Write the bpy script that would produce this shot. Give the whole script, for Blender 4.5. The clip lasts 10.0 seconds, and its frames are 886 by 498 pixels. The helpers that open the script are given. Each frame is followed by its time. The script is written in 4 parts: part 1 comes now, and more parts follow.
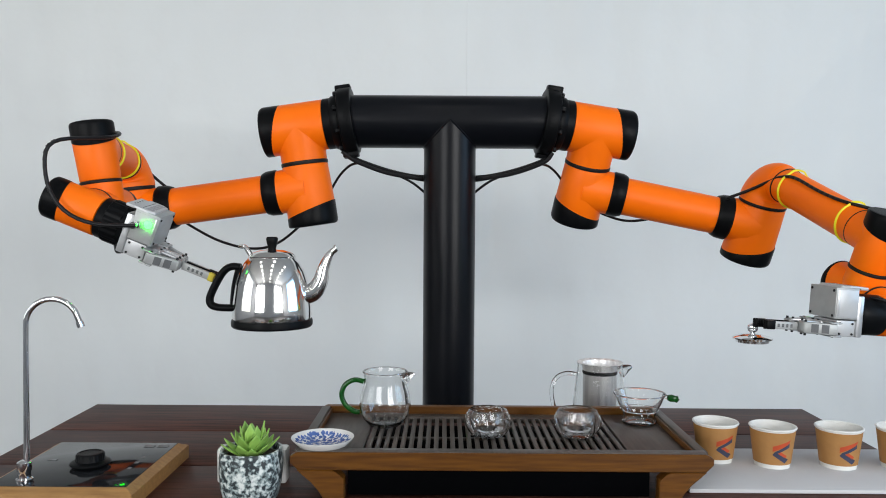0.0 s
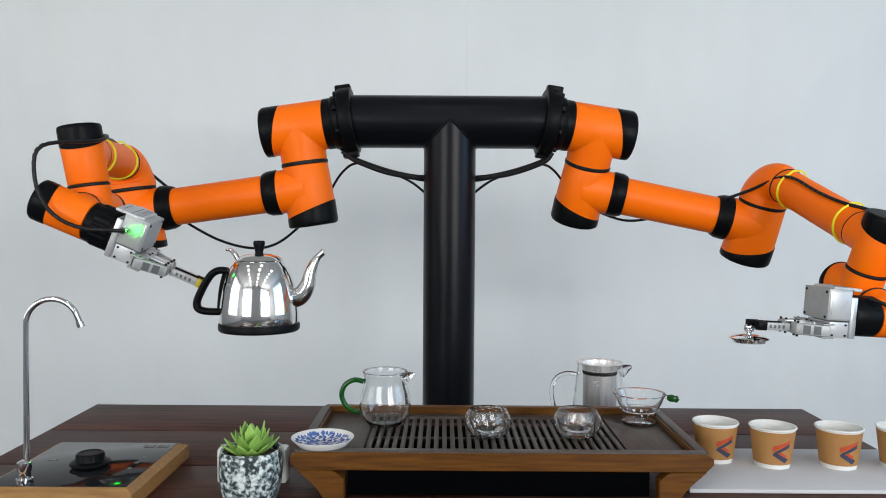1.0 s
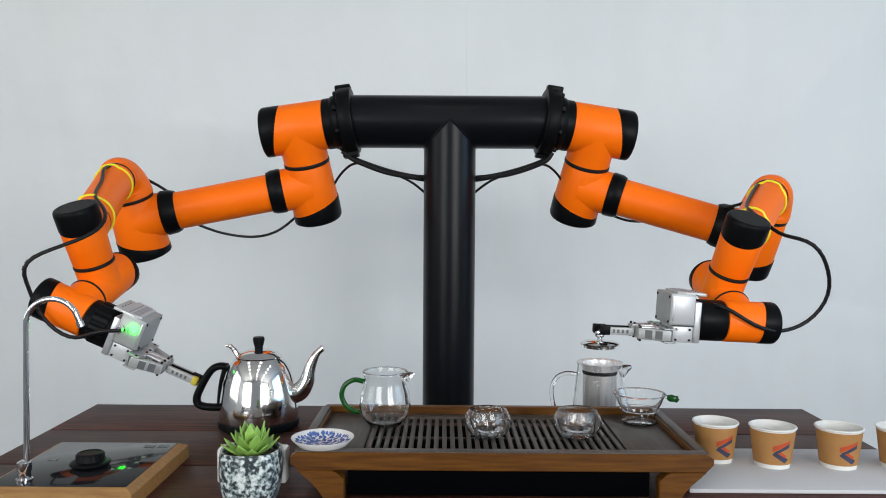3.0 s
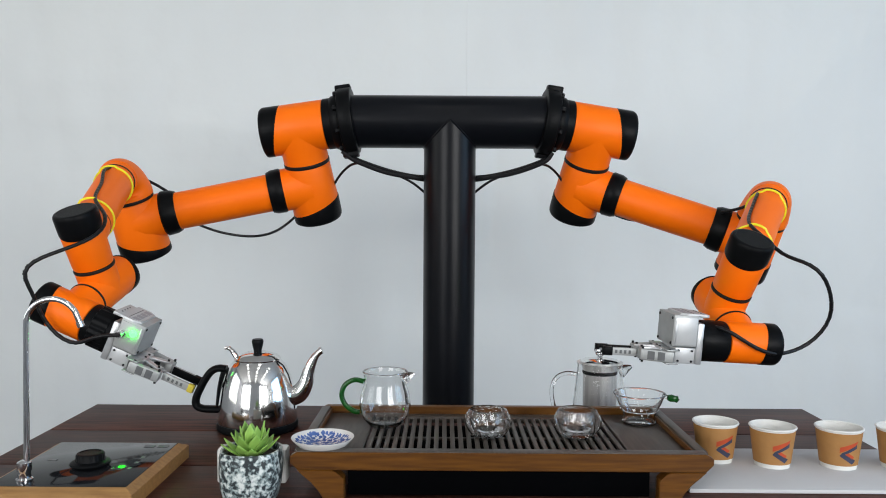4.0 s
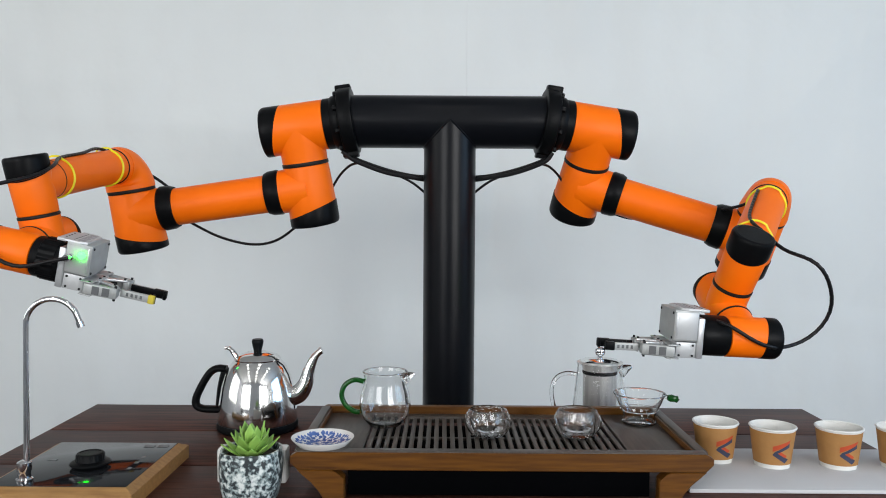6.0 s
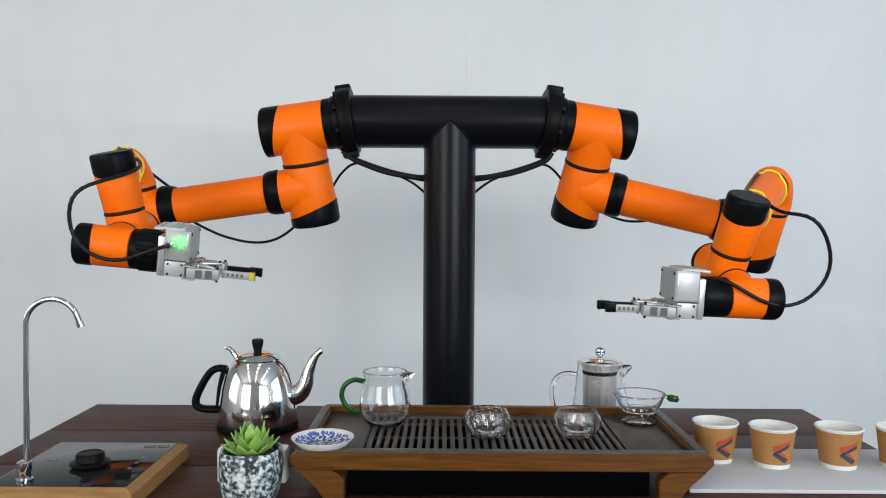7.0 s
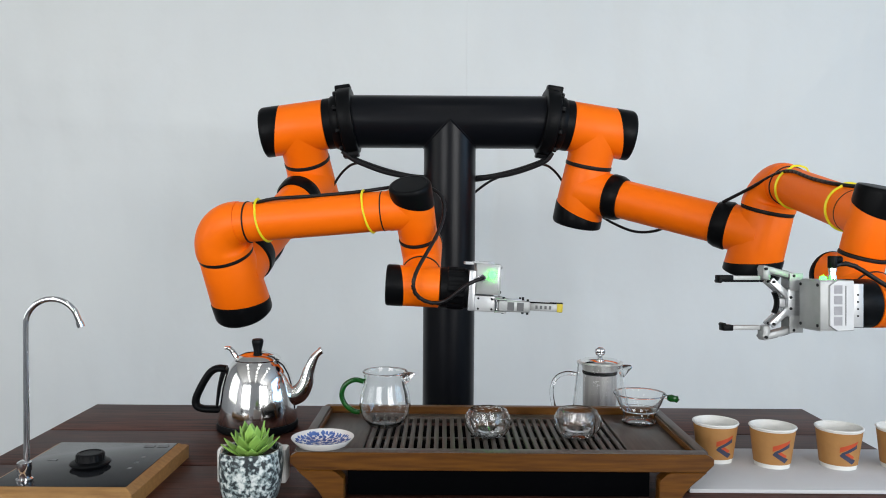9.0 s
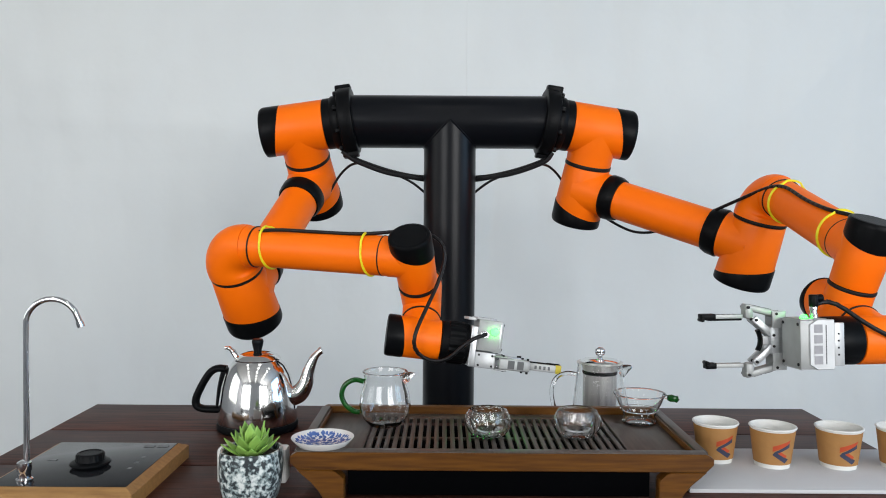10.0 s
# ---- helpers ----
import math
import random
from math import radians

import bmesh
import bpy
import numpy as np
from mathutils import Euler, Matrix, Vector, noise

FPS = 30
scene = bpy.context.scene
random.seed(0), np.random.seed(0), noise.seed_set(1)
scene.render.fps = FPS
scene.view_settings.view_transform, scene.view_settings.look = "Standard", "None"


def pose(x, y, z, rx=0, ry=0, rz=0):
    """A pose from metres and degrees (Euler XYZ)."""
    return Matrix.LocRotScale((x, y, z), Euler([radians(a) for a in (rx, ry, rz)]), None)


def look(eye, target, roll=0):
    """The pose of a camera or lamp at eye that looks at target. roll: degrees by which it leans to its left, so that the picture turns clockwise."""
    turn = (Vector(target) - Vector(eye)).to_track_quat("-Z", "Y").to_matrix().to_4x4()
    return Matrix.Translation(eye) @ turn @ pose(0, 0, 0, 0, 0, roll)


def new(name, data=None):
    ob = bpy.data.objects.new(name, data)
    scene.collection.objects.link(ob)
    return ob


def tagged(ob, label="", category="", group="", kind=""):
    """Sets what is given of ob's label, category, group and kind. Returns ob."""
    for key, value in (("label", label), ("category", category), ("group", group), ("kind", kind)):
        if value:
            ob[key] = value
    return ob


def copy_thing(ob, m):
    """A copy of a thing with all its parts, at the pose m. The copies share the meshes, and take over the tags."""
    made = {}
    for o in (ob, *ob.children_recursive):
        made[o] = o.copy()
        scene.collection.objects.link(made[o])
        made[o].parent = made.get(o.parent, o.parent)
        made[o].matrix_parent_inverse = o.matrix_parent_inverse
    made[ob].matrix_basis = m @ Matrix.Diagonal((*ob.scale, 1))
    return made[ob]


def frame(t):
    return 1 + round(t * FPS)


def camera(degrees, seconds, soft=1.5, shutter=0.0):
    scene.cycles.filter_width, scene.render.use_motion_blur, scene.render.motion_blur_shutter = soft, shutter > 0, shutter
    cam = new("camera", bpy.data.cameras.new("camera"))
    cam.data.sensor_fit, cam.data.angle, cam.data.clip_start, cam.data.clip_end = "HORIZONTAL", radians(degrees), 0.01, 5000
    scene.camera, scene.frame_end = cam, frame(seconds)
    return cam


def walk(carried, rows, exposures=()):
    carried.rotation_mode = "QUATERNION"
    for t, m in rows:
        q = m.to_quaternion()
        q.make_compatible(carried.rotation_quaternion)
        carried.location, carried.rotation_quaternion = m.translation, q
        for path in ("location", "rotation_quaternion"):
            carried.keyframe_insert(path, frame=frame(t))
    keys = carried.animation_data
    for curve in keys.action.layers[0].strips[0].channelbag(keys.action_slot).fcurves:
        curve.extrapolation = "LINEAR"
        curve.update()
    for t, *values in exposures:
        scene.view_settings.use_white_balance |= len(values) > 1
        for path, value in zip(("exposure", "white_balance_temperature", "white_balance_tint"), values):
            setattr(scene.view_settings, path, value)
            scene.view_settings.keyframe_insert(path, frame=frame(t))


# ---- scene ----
# Camera: stands still before the tea table.
cam = camera(59.144, 10.0, soft=1.0)
EYE = pose(-0.0120, -1.8048, 1.1137, 87.799, 0, 0.073) @ pose(0, 0, 0, 0, 0, 0.375)
walk(cam, [(0.0, EYE), (10.0, EYE)], exposures=[(0.0, -0.36), (10.0, -0.36)])

TABLE = 0.75          # table top
BAR = 1.3364            # height of the robot's crossbar axis
TRAY = TABLE + 0.063  # tray top

# ---- light: daylight through the windows behind the camera, strip lights on the ceiling
world = bpy.data.worlds.new("sky")
scene.world = world
world.use_nodes = True
sky = world.node_tree.nodes.new("ShaderNodeTexSky")
sky.sky_type, sky.sun_disc, sky.sun_elevation, sky.sun_rotation = "NISHITA", False, radians(40), radians(150)
world.node_tree.nodes["Background"].inputs[1].default_value = 0.10
world.node_tree.links.new(sky.outputs[0], world.node_tree.nodes["Background"].inputs[0])


def area_lamp(name, m, size_x, size_y, watts, colour):
    data = bpy.data.lights.new(name, "AREA")
    data.shape, data.size, data.size_y, data.energy, data.color = "RECTANGLE", size_x, size_y, watts, colour
    lamp = new(name, data)
    lamp.matrix_world = m
    return lamp


for wx in (-2.2, 2.2):
    area_lamp("window_daylight", look((wx, -4.64, 1.75), (wx * 0.6, 0, 1.4)), 2.1, 1.7, 150 + 11 * wx, (0.950, 0.95, 0.962))
area_lamp("window_daylight", look((-3.66, -1.9, 1.75), (0, -1.9, 1.5)), 2.2, 1.7, 32, (0.98, 0.97, 0.94))
area_lamp("window_daylight", look((3.66, -1.6, 1.75), (0, -1.6, 1.5)), 2.2, 1.7, 54, (0.42, 0.68, 1.0))


# ---- materials
def material(name, colour, rough=0.5, metal=0.0, colour2=None, scale=20.0, stretch=(1, 1, 1), spread=0.25, bump=0.0,
             bump_scale=200.0, coat=0.0, glass=0.0, ior=1.45, glow=None, power=0.0, detail=4.0, random_tint=0.0, rough_vary=0.08, spec=0.5, relief=0.002):
    m = bpy.data.materials.new(name)
    m.use_nodes = True
    n, l = m.node_tree.nodes, m.node_tree.links
    b = n["Principled BSDF"]
    b.inputs["Roughness"].default_value, b.inputs["Metallic"].default_value = rough, metal
    b.inputs["Coat Weight"].default_value, b.inputs["Coat Roughness"].default_value = coat, 0.15
    b.inputs["Transmission Weight"].default_value, b.inputs["IOR"].default_value = glass, ior
    b.inputs["Specular IOR Level"].default_value = spec
    co = n.new("ShaderNodeTexCoord")
    mp = n.new("ShaderNodeMapping")
    mp.inputs["Scale"].default_value = stretch
    l.new(co.outputs["Object"], mp.inputs[0])
    tex = n.new("ShaderNodeTexNoise")
    tex.inputs["Scale"].default_value, tex.inputs["Detail"].default_value = scale, detail
    l.new(mp.outputs[0], tex.inputs["Vector"])
    ramp = n.new("ShaderNodeValToRGB")
    ramp.color_ramp.elements[0].position, ramp.color_ramp.elements[1].position = 0.5 - spread, 0.5 + spread
    ramp.color_ramp.elements[0].color = (*(colour2 or [c * 0.86 for c in colour]), 1)
    ramp.color_ramp.elements[1].color = (*colour, 1)
    l.new(tex.outputs[0], ramp.inputs[0])
    out = ramp.outputs[0]
    if random_tint:
        info = n.new("ShaderNodeObjectInfo")
        hsv = n.new("ShaderNodeHueSaturation")
        ma = n.new("ShaderNodeMapRange")
        ma.inputs[3].default_value, ma.inputs[4].default_value = 1 - random_tint, 1 + random_tint
        l.new(info.outputs["Random"], ma.inputs[0])
        l.new(ma.outputs[0], hsv.inputs["Value"])
        l.new(out, hsv.inputs["Color"])
        out = hsv.outputs[0]
    l.new(out, b.inputs["Base Color"])
    big = n.new("ShaderNodeTexNoise")
    big.inputs["Scale"].default_value, big.inputs["Detail"].default_value = max(scale * 0.23, 3), 3
    l.new(co.outputs["Object"], big.inputs["Vector"])
    rr = n.new("ShaderNodeMapRange")
    rr.inputs[3].default_value, rr.inputs[4].default_value = max(rough - rough_vary, 0.0), rough + rough_vary
    l.new(big.outputs[0], rr.inputs[0])
    l.new(rr.outputs[0], b.inputs["Roughness"])
    if bump:
        fine = n.new("ShaderNodeTexNoise")
        fine.inputs["Scale"].default_value, fine.inputs["Detail"].default_value = bump_scale, 3
        l.new(mp.outputs[0], fine.inputs["Vector"])
        bp = n.new("ShaderNodeBump")
        bp.inputs["Strength"].default_value, bp.inputs["Distance"].default_value = bump, relief
        l.new(fine.outputs[0], bp.inputs["Height"])
        l.new(bp.outputs[0], b.inputs["Normal"])
    if glow:
        b.inputs["Emission Color"].default_value, b.inputs["Emission Strength"].default_value = (*glow, 1), power
    return m


ORANGE = material("orange_enamel", (1.0, 0.176, 0.0010), 0.45, spec=0.28, colour2=(0.96, 0.158, 0.0008), scale=14, bump=0.05, bump_scale=500, spread=0.3)
BLACK = material("black_plastic", (0.0032, 0.0036, 0.0044), 0.38, spec=0.10, colour2=(0.0035, 0.004, 0.0045), scale=40, bump=0.12, bump_scale=700)
SEAM = material("dark_seam_rubber", (0.010, 0.009, 0.009), 0.5, spec=0.25, scale=60)
STEELPAINT = material("satin_black_paint", (0.0032, 0.0040, 0.0056), 0.30, spec=0.19, colour2=(0.004, 0.0048, 0.007), scale=9, bump=0.06, bump_scale=400)
CAST = material("cast_aluminium", (0.42, 0.435, 0.43), 0.48, 0.35, colour2=(0.35, 0.365, 0.36), scale=40, bump=0.06, bump_scale=500)
PRINTGREY = material("grey_marking", (0.33, 0.33, 0.345), 0.5, scale=80)
ALU = material("brushed_aluminium", (0.66, 0.68, 0.69), 0.36, 0.8, colour2=(0.50, 0.52, 0.53), scale=30, stretch=(1, 8, 1), bump=0.08, bump_scale=300)
WHITEMETAL = material("pale_coated_metal", (0.54, 0.555, 0.56), 0.38, 0.30, colour2=(0.46, 0.475, 0.48), scale=30)
# GREYHOLE and DARKHOLE: on gripper openings the shade inside is put into the colour.
GREYHOLE = material("recess_shade_grey", (0.13, 0.135, 0.14), 0.55, spec=0.3, scale=50)
DARKHOLE = material("dark_recess", (0.02, 0.021, 0.022), 0.6, spec=0.2, scale=50)
YELLOW = material("yellow_plastic", (0.90, 0.82, 0.02), 0.45, scale=60)
YELLOWPAD = material("yellow_rubber_pad", (0.62, 0.50, 0.05), 0.6, scale=60)
CABLE = material("black_cable_sheath", (0.008, 0.008, 0.009), 0.38, spec=0.3, scale=80)
LED = material("green_indicator", (0.02, 0.45, 0.06), 0.3, glow=(0.007, 1.0, 0.010), power=68)
STEEL = material("polished_steel", (0.84, 0.84, 0.83), 0.10, 1.0, colour2=(0.78, 0.78, 0.77), scale=12, rough_vary=0.02)
CHROME = material("chrome", (0.80, 0.81, 0.83), 0.07, 1.0, scale=20, rough_vary=0.02)
BRUSHED = material("brushed_steel_mesh", (0.98, 0.975, 0.96), 0.34, 0.55, colour2=(0.62, 0.61, 0.60), spread=0.12, scale=110, stretch=(1, 1, 0.05))
GLASS = material("clear_glass", (0.995, 1.0, 0.998), 0.02, colour2=(0.985, 0.99, 0.99), glass=1.0, scale=10, rough_vary=0.01)
SWIRLGLASS = material("swirled_glass", (0.99, 0.995, 0.995), 0.015, colour2=(0.97, 0.975, 0.975), glass=1.0, scale=30, bump=0.8, bump_scale=75, rough_vary=0.01)
GREENGLASS = material("green_glass", (0.010, 0.13, 0.014), 0.06, colour2=(0.004, 0.075, 0.008), glass=0.45, scale=30, rough_vary=0.02)
WALNUT = material("dark_walnut", (0.088, 0.031, 0.021), 0.46, spec=0.14, colour2=(0.022, 0.008, 0.006), scale=14, stretch=(0.7, 9, 9), spread=0.17, bump=0.15, bump_scale=40, detail=10, random_tint=0.22)
HONEYWOOD = material("oiled_bamboo_rail", (0.142, 0.055, 0.0065), 0.38, spec=0.3, colour2=(0.060, 0.021, 0.0045), scale=26, stretch=(0.6, 10, 8), spread=0.24, bump=0.08, bump_scale=60, detail=7, random_tint=0.08)
DARKWOOD = material("smoked_bamboo", (0.090, 0.076, 0.064), 0.40, spec=0.34, colour2=(0.046, 0.038, 0.031), scale=30, stretch=(8, 0.7, 8), spread=0.26, bump=0.08, bump_scale=70, detail=6, random_tint=0.12)
# Near-black with almost no sheen: deepens the shade between slats and under the rail.
DRAWER = material("near_black_matt", (0.0014, 0.0016, 0.002), 0.6, spec=0.01, scale=12)
PANELGLASS = material("black_ceramic_glass", (0.008, 0.009, 0.011), 0.07, spec=0.17, colour2=(0.014, 0.015, 0.017), scale=6, rough_vary=0.04)
PANELPRINT = material("grey_print", (0.13, 0.135, 0.14), 0.4, scale=60)
PALEWOOD = material("golden_oak_edge", (0.37, 0.205, 0.07), 0.45, colour2=(0.23, 0.115, 0.038), scale=22, stretch=(1, 6, 9), bump=0.06, bump_scale=60)
CERAMIC = material("white_ceramic", (0.80, 0.80, 0.78), 0.22, colour2=(0.75, 0.75, 0.73), scale=12)
BLUEPRINT = material("cobalt_glaze", (0.030, 0.075, 0.27), 0.25, colour2=(0.12, 0.20, 0.44), scale=70)
PAPERWHITE = material("white_paper", (0.70, 0.70, 0.67), 0.6, colour2=(0.66, 0.66, 0.63), scale=18)
KRAFT = material("kraft_paper", (0.38, 0.19, 0.058), 0.65, colour2=(0.32, 0.158, 0.047), scale=60, bump=0.08, bump_scale=300)
LOGORED = material("printed_orange_red", (0.46, 0.06, 0.012), 0.6, scale=90)
LOGOBLUE = material("printed_dark_blue", (0.035, 0.04, 0.075), 0.6, scale=90)
BOARD = material("white_foam_board", (0.57, 0.58, 0.59), 0.55, spec=0.2, colour2=(0.52, 0.53, 0.54), scale=7, bump=0.03, bump_scale=120)
LEAF = material("succulent_leaf", (0.33, 0.52, 0.12), 0.42, colour2=(0.20, 0.40, 0.07), scale=22, random_tint=0.22, bump=0.05, bump_scale=200)
SOIL = material("potting_soil", (0.05, 0.035, 0.025), 0.9, scale=120, bump=0.5, bump_scale=150)
CLOTH = material("white_backdrop_cloth", (0.775, 0.81, 0.805), 0.8, colour2=(0.715, 0.75, 0.755), scale=1.6, relief=0.012, bump=0.35, bump_scale=6, detail=5)
DARKWALL = material("grey_wall_paint", (0.46, 0.465, 0.47), 0.8, scale=4, bump=0.1, bump_scale=60)
PLASTER = material("pale_plaster", (0.62, 0.62, 0.61), 0.8, scale=4, bump=0.1, bump_scale=60)
FLOORTILE = material("grey_floor_tile", (0.10, 0.095, 0.09), 0.35, colour2=(0.075, 0.07, 0.068), scale=5)
LIGHTPANEL = material("light_diffuser", (0.9, 0.9, 0.9), 0.5, glow=(1.0, 0.975, 0.94), power=5)


def marble_material():
    m = material("marbled_pot_glaze", (0.70, 0.74, 0.72), 0.35)
    n, l = m.node_tree.nodes, m.node_tree.links
    co = n.new("ShaderNodeTexCoord")
    tex = n.new("ShaderNodeTexNoise")
    tex.inputs["Scale"].default_value, tex.inputs["Detail"].default_value, tex.inputs["Distortion"].default_value = 165, 6, 0.3
    ramp = n.new("ShaderNodeValToRGB")
    e = ramp.color_ramp.elements
    e[0].position, e[0].color = 0.445, (0.022, 0.03, 0.035, 1)
    e[1].position, e[1].color = 0.63, (0.66, 0.70, 0.68, 1)
    mid = ramp.color_ramp.elements.new(0.525)
    mid.color = (0.26, 0.33, 0.33, 1)
    l.new(co.outputs["Object"], tex.inputs["Vector"])
    l.new(tex.outputs[0], ramp.inputs[0])
    l.new(ramp.outputs[0], n["Principled BSDF"].inputs["Base Color"])
    return m


MARBLE = marble_material()


# ---- mesh helpers
def basis(axis):
    """A turn that takes z to the axis."""
    return Vector(axis).to_track_quat("Z", "Y").to_matrix().to_4x4()


def lathe(bm, profile, at=(0, 0, 0), axis=(0, 0, 1), seg=32, squash=(1, 1)):
    """Turns a profile of (radius, height) about an axis; radius 0 closes it."""
    m = Matrix.Translation(at) @ basis(axis)
    rings = []
    for r, h in profile:
        if r <= 1e-6:
            rings.append([bm.verts.new(m @ Vector((0, 0, h)))])
        else:
            rings.append([bm.verts.new(m @ Vector((r * squash[0] * math.cos(2 * math.pi * i / seg), r * squash[1] * math.sin(2 * math.pi * i / seg), h))) for i in range(seg)])
    for a, b in zip(rings, rings[1:]):
        for i in range(seg):
            j = (i + 1) % seg
            if len(a) == 1 and len(b) == 1:
                continue
            if len(a) == 1:
                bm.faces.new((a[0], b[i], b[j]))
            elif len(b) == 1:
                bm.faces.new((a[i], b[0], a[j]))
            else:
                bm.faces.new((a[i], b[i], b[j], a[j]))
    return bm


def rod(bm, p, q, r, r2=None, edge=0.0, seg=28):
    """A closed cylinder or cone from p to q, with rounded rims."""
    p, q = Vector(p), Vector(q)
    h, r2 = (q - p).length, r if r2 is None else r2
    e = min(edge, h * 0.45)
    prof = [(0, 0), (r - e, 0)]
    if e:
        prof += [(r - e * 0.3, e * 0.3), (r, e), (r2, h - e), (r2 - e * 0.3, h - e * 0.3)]
    else:
        prof += [(r, 0), (r2, h)]
    prof += [(r2 - e, h), (0, h)]
    return lathe(bm, [x for i, x in enumerate(prof) if i == 0 or x != prof[i - 1]], p, q - p, seg)


def box(bm, lo, hi, bevel=0.0):
    lo, hi = Vector(lo), Vector(hi)
    made = bmesh.ops.create_cube(bm, size=1, matrix=Matrix.Translation((lo + hi) / 2) @ Matrix.Diagonal((*(hi - lo), 1)))
    if bevel:
        edges = {e for v in made["verts"] for e in v.link_edges}
        bmesh.ops.bevel(bm, geom=list(edges), offset=bevel, segments=2, affect="EDGES", profile=0.5)
    return bm


def tube(bm, points, radius, seg=10, closed_ends=True, flat=1.0):
    """Sweeps a circle along points; radius is a number or one for each point."""
    pts = [Vector(p) for p in points]
    radii = radius if isinstance(radius, (list, tuple)) else [radius] * len(pts)
    rings, up = [], None
    for i, p in enumerate(pts):
        d = (pts[min(i + 1, len(pts) - 1)] - pts[max(i - 1, 0)]).normalized()
        if up is None:
            up = d.orthogonal().normalized() if abs(d.z) > 0.95 else (Vector((0, 0, 1)) - d * d.z).normalized()
        up = (up - d * up.dot(d)).normalized()
        side = d.cross(up)
        rings.append([bm.verts.new(p + radii[i] * (math.cos(a) * side * flat + math.sin(a) * up)) for a in (2 * math.pi * k / seg for k in range(seg))])
    for a, b in zip(rings, rings[1:]):
        for i in range(seg):
            j = (i + 1) % seg
            bm.faces.new((a[i], a[j], b[j], b[i]))
    if closed_ends:
        bm.faces.new(rings[0][::-1])
        bm.faces.new(rings[-1])
    return bm


def smooth_path(points, steps=8):
    """Catmull-Rom through the points."""
    p = [Vector(points[0])] + [Vector(x) for x in points] + [Vector(points[-1])]
    out = []
    for i in range(1, len(p) - 2):
        for k in range(steps):
            t = k / steps
            out.append(0.5 * (2 * p[i] + (p[i + 1] - p[i - 1]) * t + (2 * p[i - 1] - 5 * p[i] + 4 * p[i + 1] - p[i + 2]) * t * t + (3 * p[i] - p[i - 1] - 3 * p[i + 1] + p[i + 2]) * t ** 3))
    return out + [p[-2]]


def mesh_of(name, bm, mat, angle=35):
    bmesh.ops.recalc_face_normals(bm, faces=bm.faces)
    me = bpy.data.meshes.new(name)
    bm.to_mesh(me)
    bm.free()
    me.materials.append(mat)
    me.shade_smooth()
    me.set_sharp_from_angle(angle=radians(angle))
    return me


def part(name, bm, mat, parent=None, label="", at=None, angle=35):
    """One mesh object under a thing or a part."""
    ob = new(name, mesh_of(name, bm, mat, angle))
    ob.parent = parent
    if at is not None:
        ob.matrix_basis = at
    return tagged(ob, label)


def thing(name, m, label, category, group="", kind=""):
    ob = new(name)
    ob.empty_display_size = 0.05
    ob.matrix_world = m
    return tagged(ob, label, category, group, kind)


def resize(t, k):
    """Scales the meshes of a thing about its origin."""
    done = set()
    for o in t.children_recursive:
        o.location = o.location * k
        if o.data and o.data.name not in done:
            o.data.transform(Matrix.Scale(k, 4))
            done.add(o.data.name)


def B():
    return bmesh.new()


# ---- the room
def room():
    bm = box(B(), (-3.5, -4.6, -0.1), (3.5, 1.32, 0.0))
    tagged(part("floor", bm, FLOORTILE), "grey tiled floor of the room", "floor", kind="structure")
    bm = box(B(), (-3.5, -4.6, 2.9), (3.5, 1.32, 3.0))
    tagged(part("ceiling", bm, PLASTER), "pale ceiling with strip lights", "ceiling", kind="structure")
    tagged(part("wall_north", box(B(), (-3.5, 1.22, 0), (3.5, 1.32, 2.9)), PLASTER), "plain wall behind the cloth", "wall", kind="structure")
    bm = B()
    for y0, y1, z0, z1 in ((-4.6, 1.32, 0, 0.85), (-4.6, 1.32, 2.65, 2.9), (-4.6, -3.05, 0.85, 2.65), (-0.75, 1.32, 0.85, 2.65)):
        box(bm, (-3.6, y0, z0), (-3.5, y1, z1))
    tagged(part("wall_west", bm, DARKWALL), "plain side wall with a window", "wall", kind="structure")
    # walls with window openings, in piers, sill and lintel
    bm = B()
    for x0, x1, z0, z1 in ((-3.5, 3.5, 0, 0.85), (-3.5, 3.5, 2.65, 2.9), (-3.5, -3.3, 0.85, 2.65), (-1.1, 1.1, 0.85, 2.65), (3.3, 3.5, 0.85, 2.65)):
        box(bm, (x0, -4.6, z0), (x1, -4.5, z1))
    tagged(part("wall_south", bm, DARKWALL), "plain wall with two wide windows", "wall", kind="structure")
    bm = B()
    for y0, y1, z0, z1 in ((-4.6, 1.32, 0, 0.85), (-4.6, 1.32, 2.65, 2.9), (-4.6, -2.75, 0.85, 2.65), (-0.45, 1.32, 0.85, 2.65)):
        box(bm, (3.5, y0, z0), (3.6, y1, z1))
    tagged(part("wall_east", bm, DARKWALL), "plain side wall with a window", "wall", kind="structure")


def window(name, m, width, height):
    """A wide window with a frame and slim mullions."""
    t = thing(name, m, "wide daylight window with slim white mullions", "window", kind="structure")
    for lo, hi in (((-width / 2, -0.03, 0), (width / 2, 0.03, 0.05)), ((-width / 2, -0.03, height - 0.05), (width / 2, 0.03, height)), ((-width / 2, -0.03, 0.05), (-width / 2 + 0.05, 0.03, height - 0.05)), ((width / 2 - 0.05, -0.03, 0.05), (width / 2, 0.03, height - 0.05))):
        part("window_frame", box(B(), lo, hi, 0.004), WHITEMETAL, t)
    for k in range(1, 5):
        x = -width / 2 + width * k / 5
        part("mullion", box(B(), (x - 0.022, -0.02, 0.05), (x + 0.022, 0.02, height - 0.05), 0.003), DARKHOLE if k % 2 else WHITEMETAL, t)


